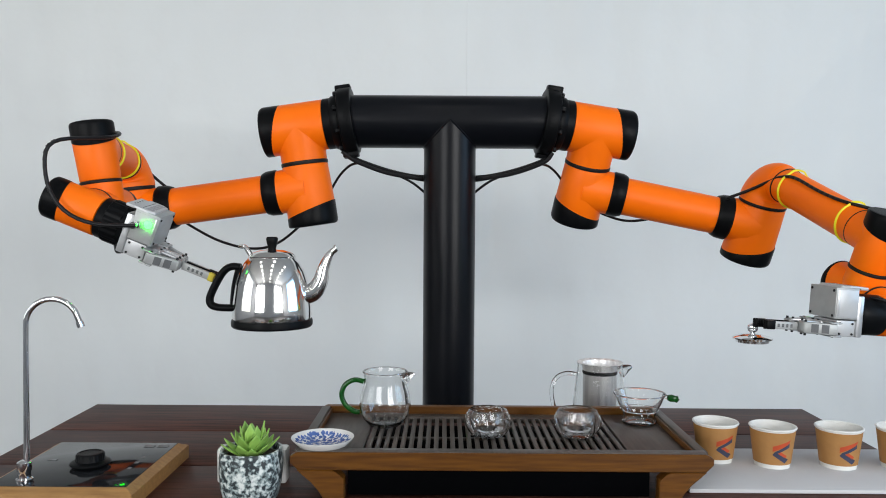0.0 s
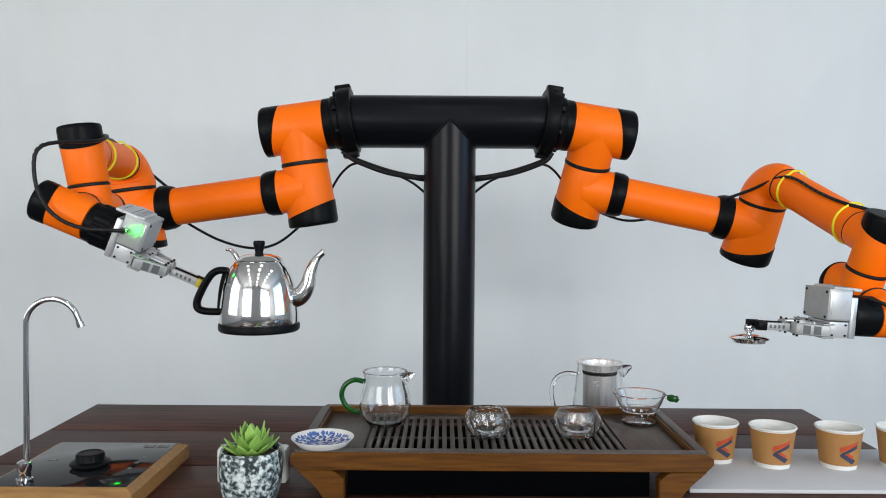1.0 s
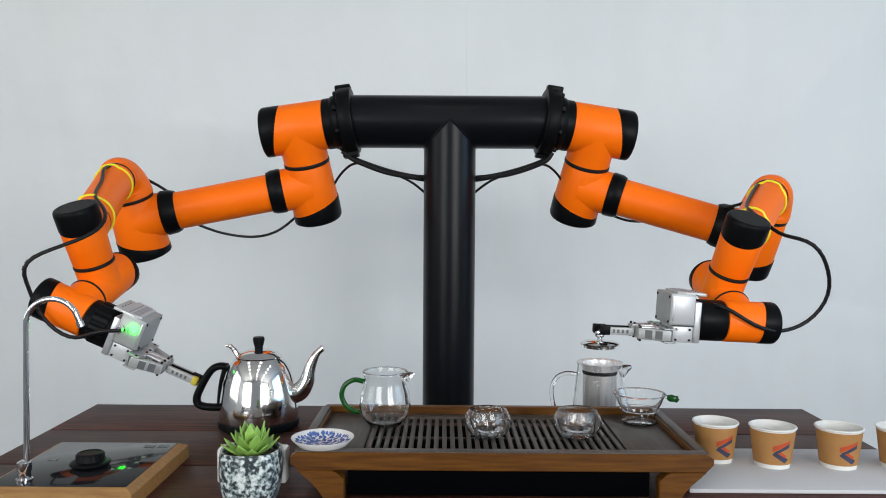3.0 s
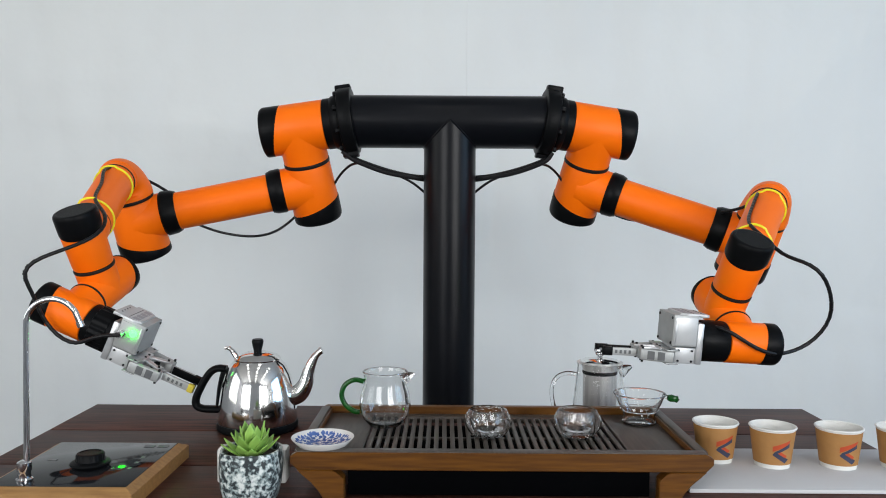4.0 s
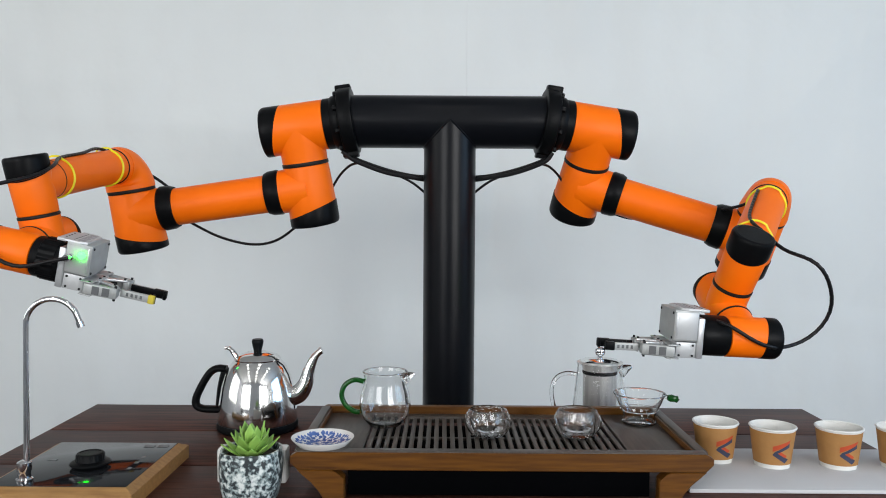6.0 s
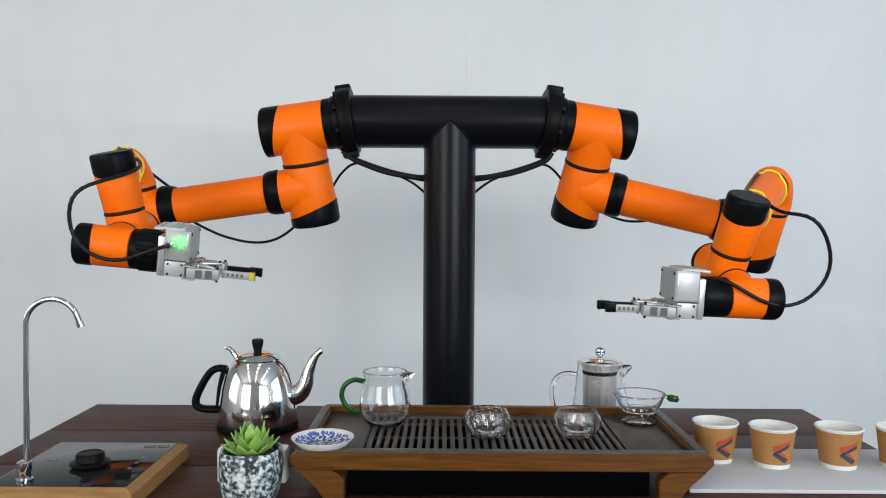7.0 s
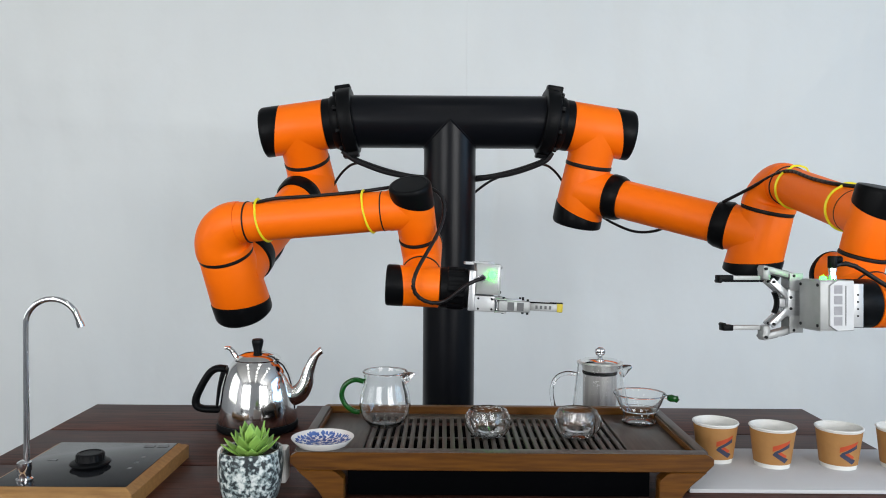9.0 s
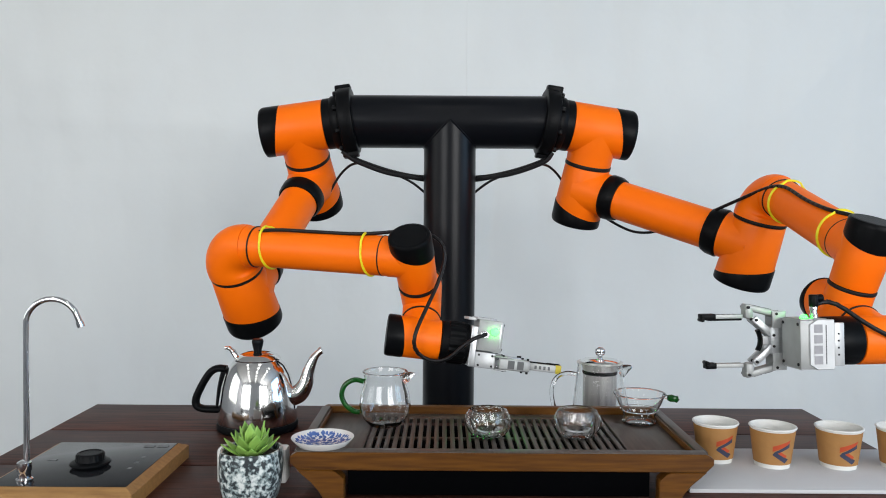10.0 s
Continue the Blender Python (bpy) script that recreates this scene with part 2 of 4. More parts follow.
window("window_1", pose(-2.2, -4.535, 0.85), 2.2, 1.8)
window("window_2", pose(2.2, -4.535, 0.85), 2.2, 1.8)
window("window_4", pose(-3.535, -1.9, 0.85, 0, 0, -90), 2.3, 1.8)
window("window_3", pose(3.535, -1.6, 0.85, 0, 0, 90), 2.3, 1.8)


def backdrop_cloth():
    """The white cloth behind the robot, with a seam and soft folds."""
    seam = 0.069
    rng = random.Random(4)
    creases = [(rng.uniform(-2.0, 2.0), rng.uniform(0.6, 2.2), rng.choice((rng.uniform(-8, 8), rng.uniform(80, 100), rng.uniform(30, 60))), rng.uniform(0.0008, 0.0022) * rng.choice((-1, 1)), rng.uniform(0.02, 0.05), rng.uniform(0.25, 0.7)) for _ in range(26)]

    def crease(x, z):
        total = 0.0
        for cx, cz, ang, amp, wide, long in creases:
            c, sn = math.cos(radians(ang)), math.sin(radians(ang))
            along, across = (x - cx) * c + (z - cz) * sn, (z - cz) * c - (x - cx) * sn
            if abs(across) < 3 * wide and abs(along) < 2 * long:
                total += amp * math.exp(-(across / wide) ** 2 - (along / long) ** 4)
        return total

    xs = sorted([-2.6 + 5.2 * i / 380 for i in range(381)] + [seam + d for d in (-0.006, -0.003, -0.0012, -0.0004, 0.0004, 0.0012, 0.003, 0.006)])
    bm, nz, rows = B(), 120, []
    for x in xs:
        col = []
        for j in range(nz + 1):
            z = 0.02 + 2.6 * j / nz
            y = 1.10 + 0.012 * math.sin(2.1 * x + 0.7 * z) + 0.018 * noise.noise((x * 1.7, z * 1.3, 3.0)) + 0.006 * noise.noise((x * 9, z * 4, 1))
            y += 2.8 * crease(x, z) + 0.10 * max(0, x - 1.29 - 0.5 * (z - 1.50)) - 0.0011 * math.exp(-abs(x - seam) / 0.0020)
            col.append(bm.verts.new((x, y, z)))
        rows.append(col)
    for a, b in zip(rows, rows[1:]):
        for j in range(nz):
            bm.faces.new((a[j], b[j], b[j + 1], a[j + 1]))
    ob = part("backdrop_cloth", bm, CLOTH, angle=80)
    sol = ob.modifiers.new("thickness", "SOLIDIFY")
    sol.thickness, sol.offset = 0.002, 1
    tagged(ob, "white cloth backdrop hanging behind the robot", "backdrop", kind="structure")


def ceiling_lights():
    first = None
    for iy in range(18):
            m = pose(1.3 * (iy % 3) - 1.3, -4.0 + 0.62 * (iy // 3), 2.86)
            if first is None:
                first = thing("ceiling_light", m, "white strip light under the ceiling", "ceiling light", "ceiling lights")
                bm = B()
                for lo, hi in (((-0.115, -0.17, -0.01), (-0.10, 0.17, 0.04)), ((0.10, -0.17, -0.01), (0.115, 0.17, 0.04)), ((-0.10, -0.17, -0.01), (0.10, -0.155, 0.04)), ((-0.10, 0.155, -0.01), (0.10, 0.17, 0.04))):
                    box(bm, lo, hi, 0.002)
                part("frame", bm, WHITEMETAL, first)
                part("diffuser", box(B(), (-0.10, -0.155, 0.0), (0.10, 0.155, 0.03), 0.003), LIGHTPANEL, first)
            else:
                copy_thing(first, m)


room()
backdrop_cloth()
ceiling_lights()


# ---- the tea table
def tea_table():
    t = thing("tea_table", pose(0, 0, 0), "dark walnut table of wide boards", "table")
    edges = [-0.300, -0.486, -0.672, -0.860, -1.050]
    for b, a in zip(edges, edges[1:]):
        part("board", box(B(), (-0.685, a + 0.001, TABLE - 0.042), (0.686, b - 0.001, TABLE), 0.0022), WALNUT, t)
    part("apron", box(B(), (-0.62, -0.99, TABLE - 0.13), (0.62, -0.97, TABLE - 0.042), 0.002), WALNUT, t)
    part("apron", box(B(), (-0.62, -0.38, TABLE - 0.13), (0.62, -0.36, TABLE - 0.042), 0.002), WALNUT, t)
    for x in (-0.62, 0.62):
        for y in (-0.98, -0.37):
            part("leg", box(B(), (x - 0.035, y - 0.035, 0), (x + 0.035, y + 0.035, TABLE - 0.042), 0.004), WALNUT, t)


tea_table()


# ---- robot stand
TILT_LEFT = pose(-0.2367, 0, BAR) @ Matrix(((0, 0, -1, 0), (0, -1, 0, 0), (-1, 0, 0, 0), (0, 0, 0, 1)))
TILT_RIGHT = pose(0.2273, 0, BAR) @ Matrix(((0, 0, 1, 0), (0, 1, 0, 0), (-1, 0, 0, 0), (0, 0, 0, 1)))


def tilted(m, ry, rx):
    return m @ Matrix.Rotation(radians(ry), 4, "Y") @ Matrix.Rotation(radians(rx), 4, "X")


BASE_LEFT = tilted(TILT_LEFT, 8.12, 1.20)
BASE_RIGHT = tilted(TILT_RIGHT, 8.28, -4.26)


def robot_stand():
    t = thing("robot_stand", pose(0, 0, 0), "black steel T-shaped robot post behind the table", "robot stand")
    r = 0.0597
    part("post", rod(B(), (0, 0, 0.02), (0, 0, BAR), r, seg=64), STEELPAINT, t, angle=60)
    part("crossbar", rod(B(), (-0.232, 0, BAR), (0.222, 0, BAR), r + 0.0004, seg=64), STEELPAINT, t, angle=60)
    part("base_plate", box(B(), (-0.2, -0.18, 0), (0.2, 0.18, 0.02), 0.003), STEELPAINT, t)
    # weld along the saddle where the pipes meet
    pts = []
    for i in range(25):
        a = math.pi * (i / 24)
        x = -r * math.cos(a)
        pts.append((x * 1.0, -math.sqrt(max(r * r - x * x, 0)) * 1.01, BAR - abs(x)))
    part("weld_seam", tube(B(), pts, 0.0022, 8), STEELPAINT, t)
    for m in (BASE_LEFT, BASE_RIGHT):
        bm = rod(B(), (0, 0, -0.020), (0, 0, 0.012), 0.0755, edge=0.004, seg=48)
        fl = part("flange", bm, BLACK, t, at=m)
        for k in range(8):
            a = 2 * math.pi * (k + 0.5) / 8
            p = (0.066 * math.cos(a), 0.066 * math.sin(a))
            part("bolt", rod(B(), (*p, 0.012), (*p, 0.021), 0.0065, edge=0.0015, seg=6), BLACK, fl)
        for k in range(2):
            a = math.pi * k + 0.1
            p = Vector((math.cos(a), math.sin(a), 0))
            bm = box(B(), (-0.012, -0.013, -0.018), (0.009, 0.013, 0.018), 0.003)
            part("clamp", bm, BLACK, fl, at=Matrix.Translation(p * 0.075) @ Matrix.Rotation(a, 4, "Z"))
    return t


robot_stand()


def stand_cable(points, r=0.0042):
    t = thing("robot_cable", pose(0, 0, 0), "black cable hanging from robot flange to post", "cable", "stand cables")
    part("sheath", tube(B(), smooth_path([(x, y, BAR + z) for x, y, z in points], 8), r, 10), CABLE, t)


for s, b in ((-1, 0.246), (1, 0.234)):
    stand_cable([(s * b, -0.02, -0.070), (s * 0.215, -0.015, -0.092), (s * 0.15, 0, -0.116), (s * 0.09, 0.01, -0.127), (s * 0.05, 0.02, -0.133)], 0.0048)
    stand_cable([(s * (b - 0.004), 0.0, -0.074), (s * 0.205, 0.0, -0.090), (s * 0.145, 0.01, -0.110), (s * 0.09, 0.015, -0.122), (s * 0.05, 0.02, -0.125)], 0.0040)
    stand_cable([(s * 0.17, 0.012, -0.110), (s * 0.12, 0.012, -0.123), (s * 0.085, 0.015, -0.14), (s * 0.05, 0.02, -0.168)], 0.0030)
    stand_cable([(s * 0.212, 0.01, -0.094), (s * 0.235, 0.03, -0.100), (s * 0.262, 0.05, -0.124), (s * 0.29, 0.06, -0.17)], 0.0030)

# ---- robot arms
D1, S1, A2, S2, A3, S3, D5, D6 = 0.1110, 0.1397, 0.4085, 0.1140, 0.3780, 0.1100, 0.0925, 0.0890
JOINTS_LEFT = [
    (0, -1.9, 179.48, -104.48, 12.78, -120.21, -83.47),
    (0.5, -1.77, 180.46, -102.18, 9.1, -120.6, -83.46),
    (1, -2.38, 180.16, -101.51, 7.73, -121.55, -84.11),
    (1.5, -7.54, 176.7, -98.83, 14.43, -120.38, -90.58),
    (2, -13.68, 176.18, -96.81, 17.22, -120.14, -99.12),
    (2.5, -19.09, 172.18, -92.18, 20.58, -119.64, -106.8),
    (2.7, -20.98, 170.63, -90.32, 21.18, -119.33, -109.06),
    (3.8, -22.54, 169.77, -88.99, 22.2, -119.41, -111.66),
    (5, -22.48, 170.25, -89.49, 23.04, -119.15, -110.05),
    (5.5, -15.87, 175.36, -86.88, 7.33, -116.58, -100.07),
    (5.7, -9.7, 178.12, -83.54, -3.67, -114.24, -92.94),
    (6.8, -7.79, 177.81, -96.47, 5.06, -105.18, -89.83),
    (7, -11.07, 178.45, -107.64, 15.7, -104.76, -92.97),
    (7.5, -16.74, 158.68, -118.9, 48.17, -104.12, -108.17),
    (7.8, -21.42, 142.96, -120.28, 68.77, -102.45, -110.06),
    (8, -22.83, 130.32, -114.97, 76.61, -102.43, -109.36),
    (8.2, -24.86, 118.8, -109.31, 79.87, -104.26, -113.02),
    (8.5, -26.65, 108.23, -101.98, 86.52, -100.71, -118.11),
    (9, -27.81, 106.82, -100.07, 86.51, -100.49, -120.79),
    (9.5, -30.92, 106.66, -94.03, 81, -103.07, -125.54),
    (10, -34.72, 105.85, -87.24, 75.29, -106.1, -131.09),
]
JOINTS_RIGHT = [
    (0, 19.1, 190.64, 71.68, 0.55, 92.22, 110.05),
    (0.5, 19.25, 190.74, 71.65, 1.25, 92.53, 109.73),
    (1, 19.45, 190.67, 72.27, 1.89, 93.17, 109.41),
    (1.5, 20.94, 190.1, 82.67, -5.23, 95.01, 110.17),
    (2, 23.01, 192.01, 94.57, -20.04, 94.49, 113.17),
    (2.5, 23.95, 197.63, 101.24, -31.74, 95.39, 113.47),
    (2.7, 23.91, 198.77, 101.47, -33.75, 95.07, 113.43),
    (3.8, 27.58, 202.84, 95.29, -31.88, 93.26, 116.69),
    (5.7, 28.51, 200.54, 96.97, -30.22, 93.7, 116.81),
    (6.8, 22.45, 196.73, 104.25, -34.52, 94.81, 110.58),
    (7, 21.02, 195.28, 106.26, -34.58, 94.87, 109.05),
    (7.5, 19.66, 194.18, 107.39, -32.43, 95.95, 106.53),
    (7.8, 17.98, 198.97, 96.3, -25.78, 95.76, 86.27),
    (8, 17.48, 199.79, 90.87, -22.65, 96.12, 72.65),
    (8.2, 16.75, 200.2, 85.09, -16.34, 97.73, 57.28),
    (8.5, 14.15, 210.74, 67.99, -12.4, 97.52, 30.78),
    (9, 11.75, 217.14, 55.32, -5.85, 97.61, 15.28),
    (9.5, 12.67, 217.4, 53.54, -0.65, 99.18, 16.61),
    (10, 16.26, 220.63, 50.76, -3.35, 99.07, 20.04),
]


def rot(a, axis):
    return Matrix.Rotation(a, 4, axis)


def shift(x, y, z):
    return Matrix.Translation((x, y, z))


QUARTER = rot(math.pi / 2, "Y")


def links(q):
    """The six link frames in the arm's own space for joint angles in degrees."""
    q = [radians(a) for a in q]
    f1 = rot(q[0], "Z") @ shift(0, 0, D1)
    f2 = f1 @ QUARTER @ rot(q[1], "Z") @ shift(0, 0, S1)
    f3 = f2 @ shift(A2, 0, 0) @ rot(q[2], "Z") @ shift(0, 0, -S2)
    f4 = f3 @ shift(A3, 0, 0) @ rot(q[3], "Z") @ shift(0, 0, S3)
    f5 = f4 @ QUARTER @ rot(q[4], "Z") @ shift(0, 0, D5)
    f6 = f5 @ QUARTER @ rot(q[5], "Z") @ shift(0, 0, D6)
    return [f1, f2, f3, f4, f5, f6]


def glide(rows, t):
    """Values at t on a monotone curve through rows of (seconds, values...)."""
    if t <= rows[0][0]:
        return list(rows[0][1:])
    for i in range(len(rows) - 1):
        a, b = rows[i], rows[i + 1]
        if t <= b[0]:
            h = b[0] - a[0]
            u = (t - a[0]) / h
            out = []
            for k in range(1, len(a)):
                d = (b[k] - a[k]) / h

                def slope(j):
                    if j == 0 or j == len(rows) - 1:
                        return 0.0 if j == 0 else (rows[j][k] - rows[j - 1][k]) / (rows[j][0] - rows[j - 1][0])
                    h0, h1 = rows[j][0] - rows[j - 1][0], rows[j + 1][0] - rows[j][0]
                    d0, d1 = (rows[j][k] - rows[j - 1][k]) / h0, (rows[j + 1][k] - rows[j][k]) / h1
                    if d0 * d1 <= 0:
                        return 0.0
                    w0, w1 = 2 * h1 + h0, h1 + 2 * h0
                    return (w0 + w1) / (w0 / d0 + w1 / d1)

                m0, m1 = slope(i), slope(i + 1)
                out.append((2 * u ** 3 - 3 * u * u + 1) * a[k] + (u ** 3 - 2 * u * u + u) * h * m0 + (3 * u * u - 2 * u ** 3) * b[k] + (u ** 3 - u * u) * h * m1)
            return out
    return list(rows[-1][1:])


def ring(at, axis, r, half, mat=None, edge=0.0015):
    a = Vector(axis).normalized()
    return rod(B(), Vector(at) - a * half, Vector(at) + a * half, r, edge=edge, seg=40)


def slant_cap(at, axis, r, base, slope, lean, top, seg=40):
    """A black end cap whose rim is cut on the slant: its skirt starts at base + slope along the lean direction; top: height of its face."""
    bm = B()
    prof = [(0.992, 0.0), (1.0, 0.03), (1.0, 0.55), (1.0, 0.80), (0.985, 0.90), (0.94, 0.975), (0.86, 1.0), (0.80, 1.0), (0.79, 0.985), (0.30, 0.985)]
    m, lean = basis(axis), Vector(lean)
    rings = []
    for k, u in prof:
        row = []
        for i in range(seg):
            d = m.to_3x3() @ Vector((math.cos(2 * math.pi * i / seg), math.sin(2 * math.pi * i / seg), 0))
            low = base + slope * d.dot(lean)
            row.append(bm.verts.new(Vector(at) + d * (r * k) + Vector(axis) * (low + (top - low) * u)))
        rings.append(row)
    for a, b in zip(rings, rings[1:]):
        for i in range(seg):
            j = (i + 1) % seg
            bm.faces.new((a[i], b[i], b[j], a[j]))
    bm.faces.new(rings[-1])
    bm.faces.new(rings[0][::-1])
    return bm


def elbow_sweep(bm, rad, r0, r1, seg=40, lead=0.0):
    """A quarter bend from the z axis into the x axis."""
    pts, rr = [], []
    for i in range(15):
        a = math.pi / 2 * i / 14
        pts.append((rad - rad * math.cos(a), 0, rad - rad * math.sin(a)))
        rr.append(r0 + (r1 - r0) * i / 14)
    if lead:
        pts.insert(0, (0, 0, rad + lead))
        rr.insert(0, r0)
    return tube(bm, pts, rr, seg)


K2, K3, K4, K5 = 0.0816, 0.0525, 0.0485, 0.047
RB, RT, RW = 0.0570, 0.0440, 0.0362   # big joint, upper tube, wrist


def robot_arm(base, side, label):
    """A six-axis arm: base, shoulder, upper arm, forearm, three wrist links, gripper. side: +1 where the arm's y points from the room."""
    t = thing("industrial_robot", base, label, "robot arm", "robot arms")
    pedestal = part("base", lathe(B(), [(0, 0.010), (0.062, 0.010), (0.063, 0.018), (0.061, 0.028), (RB + 0.001, 0.032), (RB + 0.001, 0.048), (0, 0.048)], seg=48), BLACK, t, "black base ring")
    # shoulder
    bm = rod(B(), (0, 0, -D1 + 0.049), (0, 0, 0.0665), RB, edge=0.002, seg=48)
    lathe(bm, [(0, 0), (RB, 0.0), (RB * 0.99, 0.030), (0.0525, 0.058), (0.0520, K2 - 0.004), (0, K2 - 0.004)], (0, 0, 0), (1, 0, 0), 48)
    shoulder = part("shoulder", bm, ORANGE, t, "orange shoulder joint")
    part("cap", slant_cap((0, 0, 0), (0, 0, 1), RB + 0.0004, 0.0505, 0.0140, (1, 0, 0), 0.0833), BLACK, shoulder, "black end cap")
    part("seam_ring", ring((K2, 0, 0), (1, 0, 0), 0.0535, 0.0045), SEAM, shoulder)
    # upper arm
    top = -(S1 - K2) + 0.0045
    bm = rod(B(), (0, 0, top), (0, 0, 0.066), 0.0525, RB, edge=0.002, seg=48)
    lathe(bm, [(0, 0), (RB, 0), (RB * 0.97, 0.028), (0.0505, 0.050), (0.050, 0.066), (0, 0.066)], (0, 0, 0), (1, 0, 0), 48)
    lathe(bm, [(0, 0.0), (RT, 0.0), (RT - 0.001, A2 - 0.19), (0, A2 - 0.19)], (0.098, 0, 0), (1, 0, 0), 48)
    lathe(bm, [(0, 0), (0.049, 0), (0.0495, 0.018), (RB * 0.97, 0.040), (RB * 0.97, 0.062), (0, 0.062)], (A2 - 0.062, 0, 0), (1, 0, 0), 48)
    rod(bm, (A2, 0, -K3 + 0.0045), (A2, 0, 0.075), 0.0525, RB, edge=0.002, seg=48)
    upper = part("upper_arm", bm, ORANGE, t, "orange upper arm tube")
    part("cap", slant_cap((0, 0, 0), (0, 0, 1), RB + 0.0004, 0.0490, 0.0165, (1, 0, 0), 0.0868), BLACK, upper, "black end cap")
    part("cap", slant_cap((A2, 0, 0), (0, 0, 1), RB + 0.0004, 0.0580, 0.0155, (-1, 0, 0), 0.0895), BLACK, upper, "black end cap")
    part("collar", lathe(B(), [(0, 0), (0.0500, 0), (0.0525, 0.004), (0.0515, 0.024), (0.0475, 0.034), (0, 0.034)], (0.066, 0, 0), (1, 0, 0), 48), BLACK, upper, "black clamping collar")
    part("collar", lathe(B(), [(0, 0), (0.0465, 0), (0.0505, 0.010), (0.0520, 0.030), (0.0495, 0.034), (0, 0.034)], (A2 - 0.096, 0, 0), (1, 0, 0), 48), BLACK, upper, "black clamping collar")
    part("seam_ring", ring((A2, 0, -K3), (0, 0, 1), 0.0530, 0.004), SEAM, upper)
    if side > 0:
        slack = [(0.012, 0.050, 0.052), (0.05, 0.058, 0.088), (0.11, 0.060, 0.120), (0.17, 0.060, 0.122), (0.24, 0.056, 0.094), (0.30, 0.050, 0.050), (0.33, 0.045, 0.02)]
    else:
        slack = [(0.015, -0.050, 0.050), (0.06, -0.058, 0.068), (0.12, -0.060, 0.076), (0.17, -0.056, 0.062), (0.21, -0.046, 0.034), (0.23, -0.040, 0.014)]
    pts = smooth_path(slack)
    part("hanging_cable", tube(B(), pts, 0.0032, 8), CABLE, upper, "slack black cable")
    # forearm
    low = S2 - K3 - 0.004
    bm = elbow_sweep(B(), 0.047, 0.0540, 0.0410, lead=max(low - 0.047, 0.001))
    lathe(bm, [(0, 0), (0.0400, 0), (0.0375, 0.02), (0.0365, A3 - 0.085), (0, A3 - 0.085)], (0.046, 0, 0), (1, 0, 0), 40)
    rod(bm, (A3 - 0.045, 0, 0), (A3, 0, 0), 0.0375, seg=40)
    rod(bm, (A3, 0, -0.032), (A3, 0, S3 - K4 - 0.003), 0.0385, 0.0360, edge=0.003, seg=40)
    fore = part("forearm", bm, ORANGE, t, "orange forearm tube")
    part("cap", slant_cap((A3, 0, 0), (0, 0, -1), 0.0389, 0.0170, 0.0125, (-1, 0, 0), 0.0505), BLACK, fore, "black end cap")
    part("seam_ring", ring((0.064, 0, 0), (1, 0, 0), 0.0396, 0.0012, edge=0.0004), SEAM, fore)
    part("seam_ring", ring((A3 - 0.056, 0, 0), (1, 0, 0), 0.0372, 0.0012, edge=0.0004), SEAM, fore)
    for x, r in ((0.094, 0.0388), (0.295, 0.0376)):
        loop = [(x + 0.006 * math.sin(a), r * 1.01 * math.cos(a), r * 1.01 * math.sin(a) - (0.004 if math.sin(a) < -0.9 else 0)) for a in (2 * math.pi * k / 36 for k in range(37))]
        part("cable_tie", tube(B(), loop, 0.0016, 6, flat=1.5), YELLOW, fore, "yellow cable tie")
    # wrist one
    bm = rod(B(), (0, 0, -K4 + 0.003), (0, 0, 0.0), RW, seg=40)
    rod(bm, (-0.066, 0, 0), (K5 - 0.003, 0, 0), RW + 0.0008, RW - 0.001, edge=0.002, seg=40)
    one = part("wrist_one", bm, ORANGE, t, "orange first wrist joint")
    part("cap", slant_cap((0, 0, 0), (-1, 0, 0), RW + 0.0013, 0.0540, 0.0120, (0, 0, -1), 0.0690), BLACK, one, "black end cap")
    part("seam_ring", ring((0, 0, -K4), (0, 0, 1), RW + 0.0008, 0.003), SEAM, one)
    part("seam_ring", ring((K5, 0, 0), (1, 0, 0), RW + 0.0004, 0.0022), SEAM, one)
    # wrist two
    bm = rod(B(), (0, 0, -(D5 - K5) + 0.002), (0, 0, 0), RW - 0.001, seg=40)
    rod(bm, (-0.044, 0, 0), (0.034, 0, 0), RW + 0.0002, edge=0.002, seg=40)
    two = part("wrist_two", bm, ORANGE, t, "orange second wrist joint")
    part("cap", slant_cap((0, 0, 0), (-1, 0, 0), RW + 0.0010, 0.0360, 0.0075, (0, 0, -1), 0.0615), BLACK, two, "black end cap")
    # wrist three: ribbed black tool flange
    bm = rod(B(), (0, 0, -D6 + 0.035), (0, 0, -0.004), RW, edge=0.002, seg=40)
    flute = lathe(B(), [(RW * 0.99, -0.042), (RW + 0.002, -0.040), (RW + 0.002, -0.012), (RW * 0.99, -0.010)], seg=80)
    for k, v in enumerate(flute.verts):
        if k % 4 >= 2:
            v.co.x, v.co.y = v.co.x * 0.955, v.co.y * 0.955
    three = part("tool_flange", bm, BLACK, t, "black tool flange")
    if side > 0:
        part("fluted_sleeve", flute, BLACK, three, "fluted black sleeve")
    grip, fingers, bars = gripper(side)
    cable = [part("cable_segment", rod(B(), (0, 0, -0.0095), (0, 0, 0.0095), 0.0034, edge=0.0006, seg=10), CABLE, t)]
    for k in range(65):
        ob = new("cable_segment", cable[0].data)
        ob.parent = t
        cable.append(ob)
    return dict(thing=t, base=base, parts=[shoulder, upper, fore, one, two, three], grip=grip, fingers=fingers, bars=bars, cable=cable, side=side)


